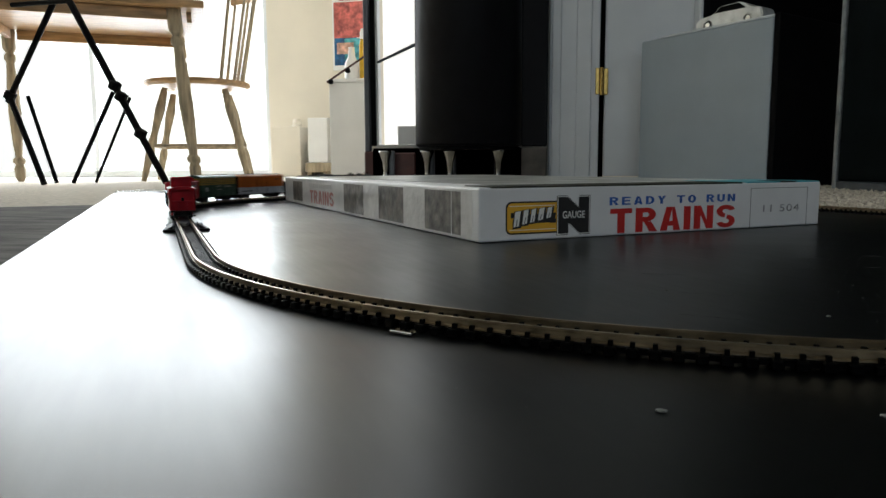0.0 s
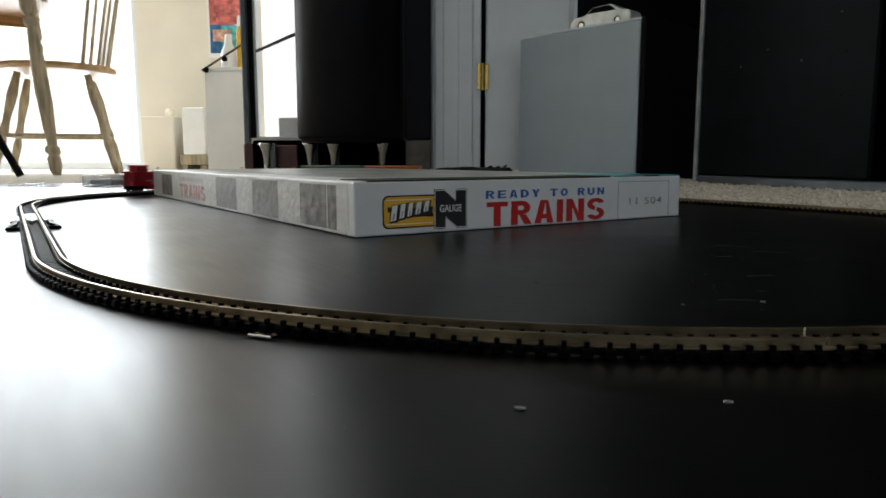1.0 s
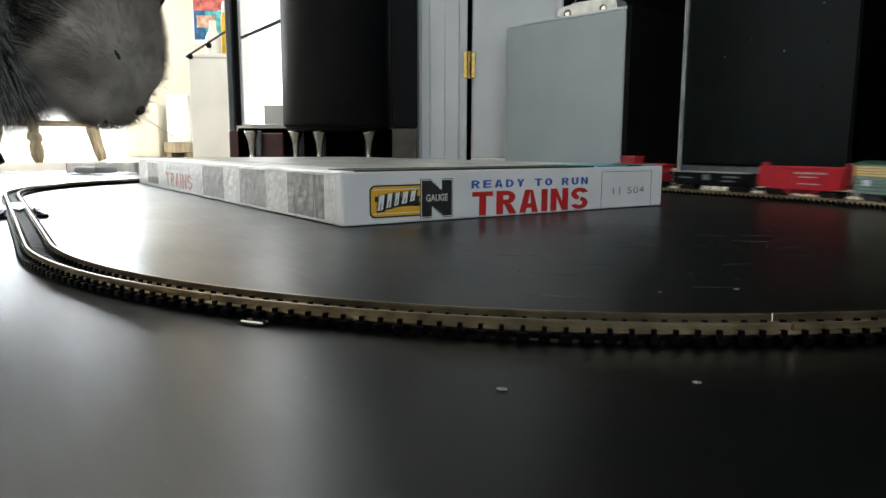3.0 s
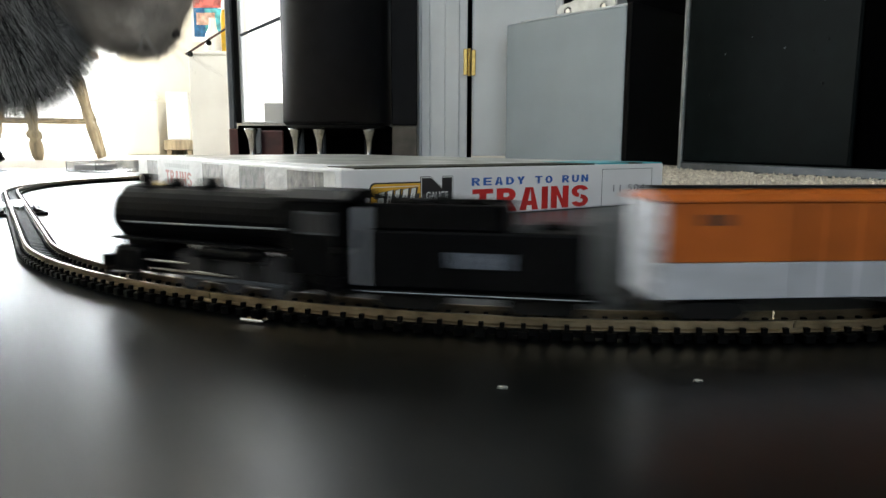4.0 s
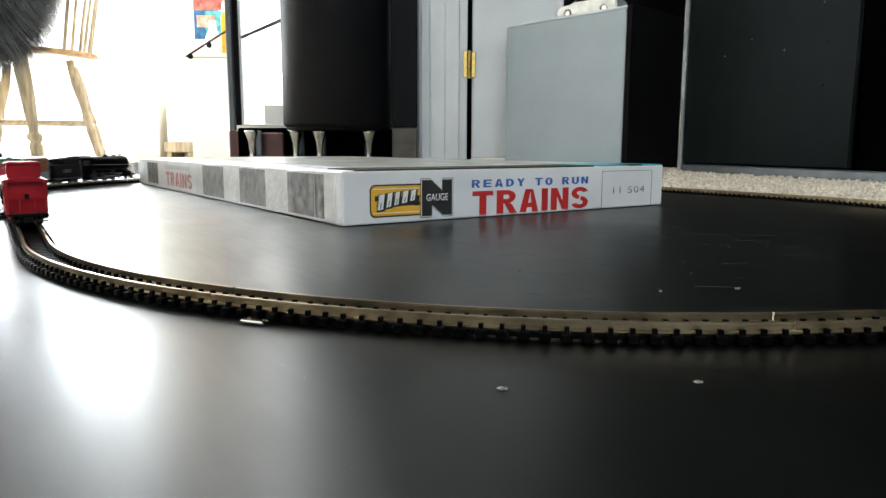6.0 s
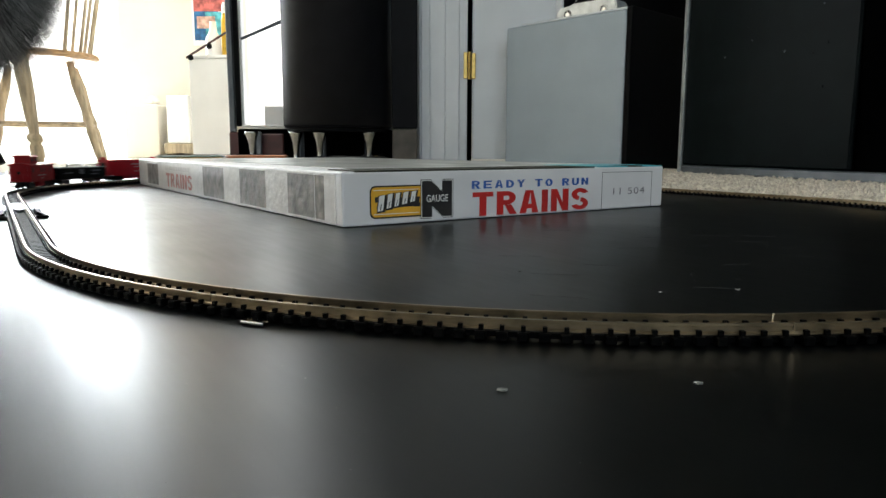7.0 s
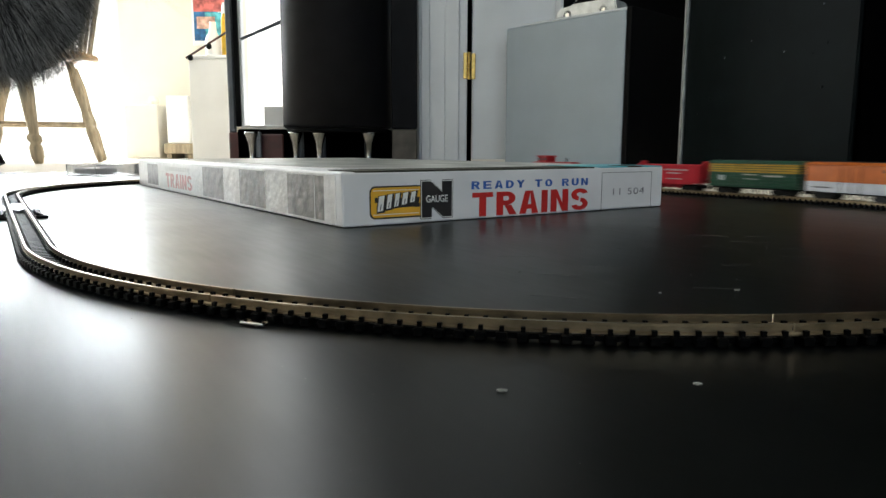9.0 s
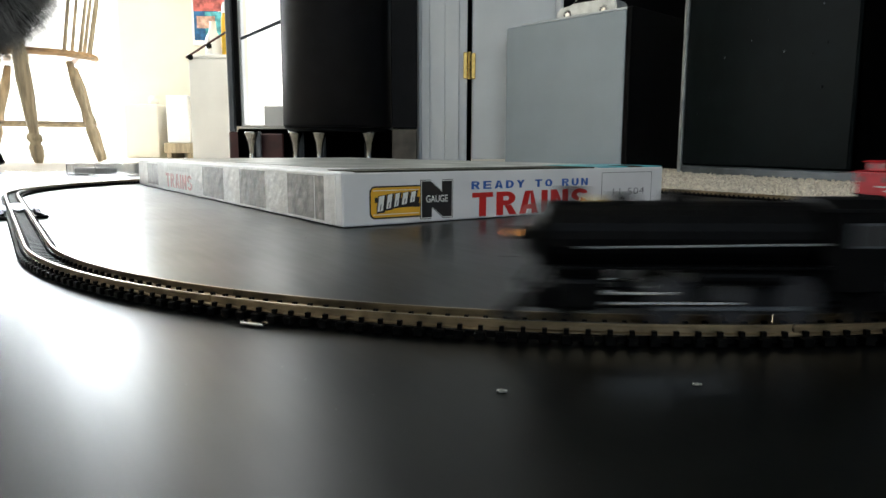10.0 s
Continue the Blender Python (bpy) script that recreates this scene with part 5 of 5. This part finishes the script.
def locomotive():
    L, hw = 0.079, 0.0088
    t = thing("steam_locomotive", "black model steam locomotive with rods and a lit headlight", "locomotive", group="train on the oval")
    CARS.append((t, 0.0470, L * 0.38, []))
    Y = Matrix.Rotation(radians(90), 4, "Y")
    bz = 0.0243
    bm = lathe([(0.0066, -0.016), (0.0079, -0.0155), (0.0079, 0.031), (0.0070, 0.0325), (0.0050, 0.0335)], 28, Matrix.Translation((0, 0, bz)) @ Y)
    part("boiler", bm, M_LOCO, t)
    for x in (-0.014, -0.006, 0.003, 0.012, 0.0215, 0.0305):
        part("boiler_band", lathe([(0.0078, -0.0005), (0.0082, -0.0005), (0.0082, 0.0005), (0.0078, 0.0005)], 28, Matrix.Translation((x, 0, bz)) @ Y), M_LOCO, t)
    part("smokebox_door", lathe([(0.0045, 0.0336), (0.0048, 0.0345), (0.003, 0.0355), (0.001, 0.0358)], 20, Matrix.Translation((0, 0, bz)) @ Y), M_LOCO, t)
    part("headlight", lathe([(0.0016, 0.0), (0.0016, 0.003)], 14, Matrix.Translation((0.0345, 0, bz + 0.0005)) @ Y), M_LOCO, t)
    part("headlight_lens", lathe([(0.0009, 0.0), (0.0009, 0.00005)], 14, Matrix.Translation((0.0372, 0, bz + 0.0005)) @ Y), M_LAMP, t, "glowing orange headlight lens")
    part("chimney", lathe([(0.0022, 0.0), (0.0019, 0.002), (0.0023, 0.0042), (0.0018, 0.0043)], 18, Matrix.Translation((0.0265, 0, bz + 0.007))), M_LOCO, t)
    part("steam_dome", lathe([(0.0034, 0.0), (0.0032, 0.0022), (0.0018, 0.0038), (0.0004, 0.0041)], 18, Matrix.Translation((0.0075, 0, bz + 0.0066))), M_LOCO, t)
    part("sand_dome", lathe([(0.0030, 0.0), (0.0029, 0.0020), (0.0016, 0.0034), (0.0004, 0.0036)], 18, Matrix.Translation((0.0175, 0, bz + 0.0066))), M_LOCO, t)
    part("bell", lathe([(0.0012, 0.0), (0.0008, 0.0014), (0.0003, 0.002)], 12, Matrix.Translation((0.0225, 0, bz + 0.0074))), M_BRASS, t)
    # cab
    for sd in (-1, 1):
        part("cab_side", box(-0.0288, -0.0165, min(sd * hw, sd * (hw - 0.0008)), max(sd * hw, sd * (hw - 0.0008)), 0.0125, 0.0305, 0.0002), M_LOCO, t)
        part("cab_window", box(-0.0272, -0.0205, min(sd * hw, sd * (hw + 0.0002)), max(sd * hw, sd * (hw + 0.0002)), 0.0225, 0.0280), M_STEEL, t, "dark steel window frame")
        part("cab_pane", box(-0.0267, -0.0210, min(sd * hw, sd * (hw + 0.0003)), max(sd * hw, sd * (hw + 0.0003)), 0.0230, 0.0275), M_INKB, t)
        part("running_board", box(-0.0165, 0.031, sorted((sd * 0.0062, sd * 0.0092))[0], sorted((sd * 0.0062, sd * 0.0092))[1], 0.0176, 0.0183, 0.0001), M_LOCO, t)
        # pale rail set along the line of the running board's highlight
        part("handrail", cyl((-0.016, sd * 0.0084, 0.0232), (0.026, sd * 0.0084, 0.0224), 0.00028, n=6), M_EDGE, t, "thin handrail, pale for the running board's highlight")
        part("cylinder_block", box(0.021, 0.0305, sorted((sd * 0.0055, sd * 0.0098))[0], sorted((sd * 0.0055, sd * 0.0098))[1], 0.0082, 0.0158, 0.0012, None, 2), M_LOCO, t)
        for x in (-0.013, -0.0015, 0.010):
            w = part("driving_wheel", cyl((x, sd * 0.0038, 0.0100), (x, sd * 0.0056, 0.0100), 0.0055, n=26), M_WHEEL, t)
            bm = bmesh.new()
            lathe([(0.0055, -0.0002), (0.0057, -0.0002), (0.0057, 0.0002), (0.0055, 0.0002)], 26, Matrix.Translation((x, sd * 0.0057, 0.0100)) @ Matrix.Rotation(radians(90), 4, "X"), bm)
            part("tyre", bm, M_TYRE, w, "worn dark steel wheel rim")
        part("side_rod", box(-0.0145, 0.0115, sorted((sd * 0.0060, sd * 0.0066))[0], sorted((sd * 0.0060, sd * 0.0066))[1], 0.0076, 0.0087, 0.0002), M_STEEL, t, "steel side rod")
        part("main_rod", box(-0.002, 0.022, sorted((sd * 0.0068, sd * 0.0074))[0], sorted((sd * 0.0068, sd * 0.0074))[1], 0.0092, 0.0101, 0.0002), M_CHROME, t, "bright main rod")
        part("crosshead_guide", box(0.010, 0.0212, sorted((sd * 0.0062, sd * 0.0085))[0], sorted((sd * 0.0062, sd * 0.0085))[1], 0.0118, 0.0124, 0.0001), M_CHROME, t)
        part("step", box(-0.0285, -0.0245, sorted((sd * 0.0065, sd * 0.0088))[0], sorted((sd * 0.0065, sd * 0.0088))[1], 0.0085, 0.0124), M_LOCO, t)
        part("air_tank", cyl((-0.010, sd * 0.0078, 0.0156), (0.006, sd * 0.0078, 0.0156), 0.0017, n=14), M_LOCO, t)
    o = [(-hw - 0.0008, 0.0305), (hw + 0.0008, 0.0305), (hw + 0.0004, 0.0312), (0.005, 0.0330), (-0.005, 0.0330), (-hw - 0.0004, 0.0312)]
    part("cab_roof", prism(o, 0.0155, 0.0305, Matrix.Rotation(radians(90), 4, "Z")), M_LOCO, t)
    part("cab_front", box(-0.0175, -0.0165, -hw + 0.0009, hw - 0.0009, 0.0125, 0.0304), M_LOCO, t)
    part("firebox", box(-0.0285, -0.012, -0.005, 0.005, 0.009, 0.0175, 0.0008), M_LOCO, t)
    part("frame", box(-0.0285, 0.033, -0.0034, 0.0034, 0.0075, 0.0125, 0.0004), M_LOCO, t)
    part("saddle", box(0.020, 0.031, -0.0048, 0.0048, 0.0126, 0.0175, 0.0005), M_LOCO, t)
    part("pilot_beam", box(0.0335, 0.0352, -0.0088, 0.0088, 0.0090, 0.0125, 0.0003), M_LOCO, t)
    bm = bmesh.new()
    for k in range(9):
        y = -0.0068 + k * 0.0017
        add_cyl(bm, (0.0352, y, 0.0092), (0.0395 - abs(y) * 0.35, y * 0.85, 0.0056), 0.00045, n=6)
    add_box(bm, 0.0355, 0.0385, -0.0062, 0.0062, 0.0053, 0.0058)
    part("cowcatcher", bm, M_LOCO, t)
    for sd in (-1, 1):
        part("pilot_stay", cyl((0.0345, sd * 0.005, 0.0125), (0.031, sd * 0.004, 0.0185), 0.0004, n=6), M_LOCO, t)
    for sd in (-1, 1):
        for x in (0.0275, -0.0245):
            part("truck_wheel", cyl((x, sd * 0.0038, 0.0076), (x, sd * 0.0053, 0.0076), 0.0031, n=16), M_WHEEL, t)


locomotive()


def lengthen_locomotive(k):
    """Spread the locomotive's fittings along its longer frame, leaving round ones round."""
    loco = CARS[0][0]
    for ob in loco.children_recursive:
        xs = [v.co.x for v in ob.data.vertices]
        c = (min(xs) + max(xs)) / 2
        whole = ob.name.split(".")[0] in ("driving_wheel", "tyre", "chimney", "steam_dome", "sand_dome", "bell", "headlight", "headlight_lens", "smokebox_door", "truck_wheel", "boiler_band")
        for v in ob.data.vertices:
            v.co.x = v.co.x + c * (k - 1) if whole else v.co.x * k


lengthen_locomotive(1.29)
tender()
orange_reefer()
green_stock_car()
red_hopper()
black_gondola()
red_caboose()


# ---------- the cat ----------
M_FURDARK = mat("dark_tabby_fur", (0.016, 0.014, 0.013), 0.7, var=0.3, scale=60, bump=0.3, bscale=500, spec=0.2)
M_FURGREY = mat("grey_brown_fur", (0.56, 0.51, 0.45), 0.8, scale=40, bump=0.4, bscale=600, col2=(0.30, 0.265, 0.23), spec=0.2)
M_FURBACKLIT = mat("backlit_fur_tips", (0.45, 0.44, 0.42), 0.7, var=0.3, scale=80, bump=0.0, spec=0.2)
M_NOSE = mat("dark_nose_skin", (0.03, 0.022, 0.02), 0.4, var=0.2, scale=200, bump=0.2, bscale=900)
M_WHISK = mat("whisker", (0.35, 0.34, 0.32), 0.5, bump=0.0)


def blob(forms, sub=4, smooth=2):
    """One rounded skin over several ellipsoids that all hold the origin or lie near it: (centre, radii)."""
    bm = bmesh.new()
    bmesh.ops.create_icosphere(bm, subdivisions=sub, radius=1.0)
    for v in bm.verts:
        d = v.co.normalized()
        far = 0.0
        for c, r in forms:
            q = Vector((-c[0] / r[0], -c[1] / r[1], -c[2] / r[2]))
            e = Vector((d.x / r[0], d.y / r[1], d.z / r[2]))
            a, b, k = e.dot(e), q.dot(e), q.dot(q) - 1
            disc = b * b - a * k
            if disc > 0:
                far = max(far, (-b + math.sqrt(disc)) / a)
        v.co = d * far
    for _ in range(smooth):
        bmesh.ops.smooth_vert(bm, verts=bm.verts, factor=0.5, use_axis_x=True, use_axis_y=True, use_axis_z=True)
    return bm


def fur(surface, count, length, width, lie, seed, keep=None):
    """Tapered strands rooted in a surface; lie is the way that the coat lies."""
    rng = random.Random(seed)
    surface.faces.ensure_lookup_table()
    faces = [f for f in surface.faces if keep is None or keep(f.calc_center_median())]
    weights = [f.calc_area() for f in faces]
    bm = bmesh.new()
    lie = Vector(lie)
    for f in rng.choices(faces, weights, k=count):
        a, b, c = (v.co for v in f.verts[:3])
        u, w = rng.random(), rng.random()
        if u + w > 1:
            u, w = 1 - u, 1 - w
        p = a + (b - a) * u + (c - a) * w
        n = f.normal
        clump = noise.noise_vector(p * 90)
        d = (n * 0.55 + lie + clump * 0.22 + Vector((rng.gauss(0, 0.12), rng.gauss(0, 0.12), rng.gauss(0, 0.12)))).normalized()
        ln = length * rng.uniform(0.6, 1.25)
        s = d.cross(Vector((0, 1, 0.2))).normalized() * width
        t2 = d.cross(s).normalized() * width
        mid = p + d * ln * 0.55 + n * ln * 0.05
        tip = p + d * ln + lie * ln * 0.12
        r0 = [bm.verts.new(p - n * 0.001 + s), bm.verts.new(p - n * 0.001 - s * 0.5 + t2), bm.verts.new(p - n * 0.001 - s * 0.5 - t2)]
        r1 = [bm.verts.new(mid + s * 0.6), bm.verts.new(mid - s * 0.3 + t2 * 0.6), bm.verts.new(mid - s * 0.3 - t2 * 0.6)]
        tv = bm.verts.new(tip)
        for i in range(3):
            j = (i + 1) % 3
            bm.faces.new((r0[i], r0[j], r1[j], r1[i]))
            bm.faces.new((r1[i], r1[j], tv))
    return bm


CAT_AT = Vector((-0.345, 0.46, FLOOR))


def make_cat():
    t = thing("cat", "dark grey-brown long-haired cat leaning over the board", "cat", Matrix.Translation(CAT_AT))
    torso = blob([((0, 0, 0), (0.19, 0.075, 0.08))], 4, 0)
    part("torso", torso, M_FURDARK, t, smooth=True).matrix_basis = Matrix.Translation((-0.20, 0.02, 0.20))
    for x, y in ((-0.02, -0.035), (-0.02, 0.045), (-0.33, -0.035), (-0.33, 0.045)):
        bm = bmesh.new()
        add_cyl(bm, (x, y, 0.012), (x, y, 0.17), 0.015, 0.026, 16)
        lathe([(0.012, 0.0), (0.021, 0.004), (0.021, 0.014), (0.012, 0.022)], 16, Matrix.Translation((x + 0.008, y, 0)), bm)
        part("leg", bm, M_FURDARK, t, smooth=True)
    bm = bmesh.new()
    pts = [(Vector((-0.38 - 0.02 * i, 0.02 + 0.004 * i * i, 0.20 - 0.012 * i)), Vector((-1, 0.1 * i, 0)).normalized()) for i in range(9)]
    part("tail", sweep(pts, [(0.014 * math.cos(k * 0.785), 0.014 * math.sin(k * 0.785)) for k in range(8)]), M_FURDARK, t, smooth=True)
    # chest and throat, with its ruff
    forms = [((0, 0, 0), (0.050, 0.046, 0.050)), ((-0.02, 0, 0.02), (0.06, 0.05, 0.06)), ((0.03, 0, 0.035), (0.042, 0.038, 0.042))]
    skin = blob(forms, 4, 3)
    chest = part("chest", skin.copy(), M_FURDARK, t, smooth=True)
    chest_fur = fur(skin, 28000, 0.020, 0.00008, (0.22, 0, -0.50), 5, lambda c: c.x > -0.045)
    part("ruff", chest_fur, M_FURDARK, chest, "long dark ruff hair")
    # backlight on the chest's edge, given as pale strands
    pale = fur(skin, 4200, 0.027, 0.00010, (0.34, 0, -0.75), 6, lambda c: c.x > 0.0 and c.z < 0.03)
    part("ruff_tips", pale, M_FURBACKLIT, chest, "ruff hair tips coloured pale for the light behind them")
    skin.free()
    # head: x to the nose, z to the crown
    forms = [((0, 0, 0), (0.041, 0.041, 0.039)), ((-0.012, 0, 0.006), (0.042, 0.044, 0.038)), ((0.020, 0, -0.013), (0.0355, 0.027, 0.027)), ((0.020, 0.012, -0.019), (0.033, 0.017, 0.022)), ((0.020, -0.012, -0.019), (0.033, 0.017, 0.022)), ((0.012, 0, -0.029), (0.034, 0.019, 0.019)), ((0.012, 0, 0.007), (0.036, 0.021, 0.025)), ((-0.005, 0.0, -0.014), (0.036, 0.038, 0.034))]
    skin = blob(forms, 5, 3)
    head = part("head", skin.copy(), M_FURGREY, t, "grey-brown head with a paler muzzle", smooth=True)
    part("head_hair", fur(skin, 15000, 0.0075, 0.00011, (-0.50, 0, -0.10), 7, lambda c: c.x > -0.02), M_FURGREY, head)
    part("cheek_hair", fur(skin, 5000, 0.017, 0.00013, (-0.8, 0, -0.30), 8, lambda c: c.x < 0.0 and c.z < 0.02), M_FURDARK, head, "long dark cheek hair")
    skin.free()
    part("nose", blob([((0, 0, 0), (0.0034, 0.0056, 0.0042))], 3, 0), M_NOSE, head, "dark nose leather", True).matrix_basis = Matrix.Translation((0.0520, 0, -0.0065))
    part("mouth", box(0.030, 0.052, -0.017, 0.017, -0.0232, -0.0226, 0.0002), M_NOSE, head, "dark mouth line")
    for sd in (-1, 1):
        part("eye", blob([((0, 0, 0), (0.0055, 0.0028, 0.0016))], 3, 0), M_NOSE, head, "dark half-closed eye", True).matrix_basis = Matrix.Translation((0.0255, sd * 0.0262, 0.0125)) @ Matrix.Rotation(radians(25), 4, "Y") @ Matrix.Rotation(radians(-35 * sd), 4, "Z")
        bm = bmesh.new()
        base = [bm.verts.new((-0.012 + 0.017 * math.cos(a), sd * 0.024 + 0.010 * math.sin(a), 0.028)) for a in [k * 0.628 for k in range(10)]]
        tip = bm.verts.new((-0.018, sd * 0.034, 0.070))
        for i in range(10):
            bm.faces.new((base[i], base[(i + 1) % 10], tip))
        bm.faces.new(base)
        part("ear", bm, M_FURDARK, head, "pointed ear")
        for k in range(6):
            b = Vector((0.044, sd * 0.017, -0.014 - 0.002 * (k % 3)))
            e = b + Vector((0.014 + 0.004 * k, sd * (0.018 + 0.005 * k), -0.012 + 0.004 * k))
            part("whisker", cyl(b, e, 0.00014, 0.00004, 5), M_WHISK, head)


make_cat()


# ---------- everything that moves ----------
# how far the front of the train has run along the loop, second by second
RUN = [(0.0, 0.7972), (1.0, 1.1945), (2.0, 1.5915), (2.7, 1.8685), (3.3, 2.0968), (3.9, 2.3221), (4.5, 2.548), (5.3, 2.8507), (6.2, 3.179), (7.0, 3.4784), (7.7, 3.766), (8.4, 4.0647), (9.1, 4.3529), (10.0, 4.7000)]


def run(t):
    """The train's run at a time, with no jerk from stretch to stretch."""
    n = len(RUN) - 1

    def speed(i):
        lo, hi = RUN[max(0, i - 1)], RUN[min(n, i + 1)]
        return (hi[1] - lo[1]) / (hi[0] - lo[0])

    i = min(n - 1, max(k for k in range(n) if RUN[k][0] <= t))
    (t0, s0), (t1, s1) = RUN[i], RUN[i + 1]
    w = t1 - t0
    k = (t - t0) / w
    return s0 * (2 * k ** 3 - 3 * k * k + 1) + w * speed(i) * (k ** 3 - 2 * k * k + k) + s1 * (3 * k * k - 2 * k ** 3) + w * speed(i + 1) * (k ** 3 - k * k)


def side_place(px, py):
    """A place in the cat's plane from its bearing across and up."""
    d = CAT_AT.y
    return Vector(((px - 784) / 1219 * d, d, 0.0443 + (258 - py) / 1206 * d))


def motions():
    times = [i / 10 for i in range(101)]
    for t, mid, arm, trucks in CARS:
        rows, swing = [], [[] for _ in trucks]
        for tt in times:
            s = run(tt) - mid
            a, _ = track(s + arm)
            b, _ = track(s - arm)
            d = (a - b).normalized()
            yaw = math.atan2(d.y, d.x)
            rows.append((tt, Matrix.Translation((a + b) / 2 + Vector((0, 0, 0.0005))) @ Matrix.Rotation(yaw, 4, "Z")))
            for k, sg in enumerate((1, -1)[: len(trucks)]):
                _, h = track(s + sg * arm)
                w = (math.atan2(h.y, h.x) - yaw + math.pi) % (2 * math.pi) - math.pi
                swing[k].append((tt, Matrix.Translation((sg * arm, 0, 0)) @ Matrix.Rotation(w, 4, "Z")))
        walk(t, rows)
        for tr, r in zip(trucks, swing):
            walk(tr, r)
    # the cat comes up to the board, sniffs twice at the train, and lifts its head again
    cat = scene.objects["cat"]
    shift = [(0.0, -0.9), (0.8, -0.62), (1.5, -0.22), (1.9, -0.03), (2.1, 0.0), (10.0, 0.0)]
    walk(cat, [(t, Matrix.Translation(CAT_AT + Vector((x, 0, 0)))) for t, x in shift])
    chest = [(0.0, -95, -20), (1.9, -85, -20), (2.1, -70, -15), (2.3, -60, -10), (2.5, -40, 25), (2.7, -25, 50), (3.2, -10, 60), (3.8, 0, 55), (4.0, 5, 40), (4.15, 0, 0), (4.3, -30, -25), (4.6, -45, -30), (5.5, -58, -28), (7.0, -66, -30), (8.0, -46, -22), (8.6, -40, -15), (9.0, 0, -15), (9.2, 5, -20), (9.6, -22, -35), (10.0, -62, -60)]
    walk(scene.objects["chest"], [(t, Matrix.Translation(side_place(x, y) - CAT_AT)) for t, x, y in chest])
    head = [(0.0, 150, -260, 55), (1.9, 160, -250, 60), (2.1, 168, -190, 66), (2.2, 170, -150, 68), (2.3, 180, -108, 58), (2.4, 184, -62, 57), (2.5, 184, -31, 56), (2.6, 184, -1, 56), (2.7, 183, 29, 56), (3.1, 198, 60, 55), (3.5, 228, 35, 51), (3.8, 240, 4, 48), (3.9, 241, -15, 48), (4.0, 246, -54, 48), (4.1, 250, -114, 48), (4.2, 255, -175, 56), (4.35, 235, -260, 50), (5.0, 215, -300, 40), (8.5, 215, -300, 40), (8.9, 204, -236, 52), (9.1, 200, -112, 50), (9.2, 200, -98, 50), (9.3, 198, -108, 50), (9.5, 200, -225, 52), (10.0, 200, -280, 45)]
    walk(scene.objects["head"], [(t, Matrix.Translation(side_place(x - 6, y + 13) - CAT_AT) @ Matrix.Rotation(radians(p), 4, "Y")) for t, x, y, p in head])


motions()
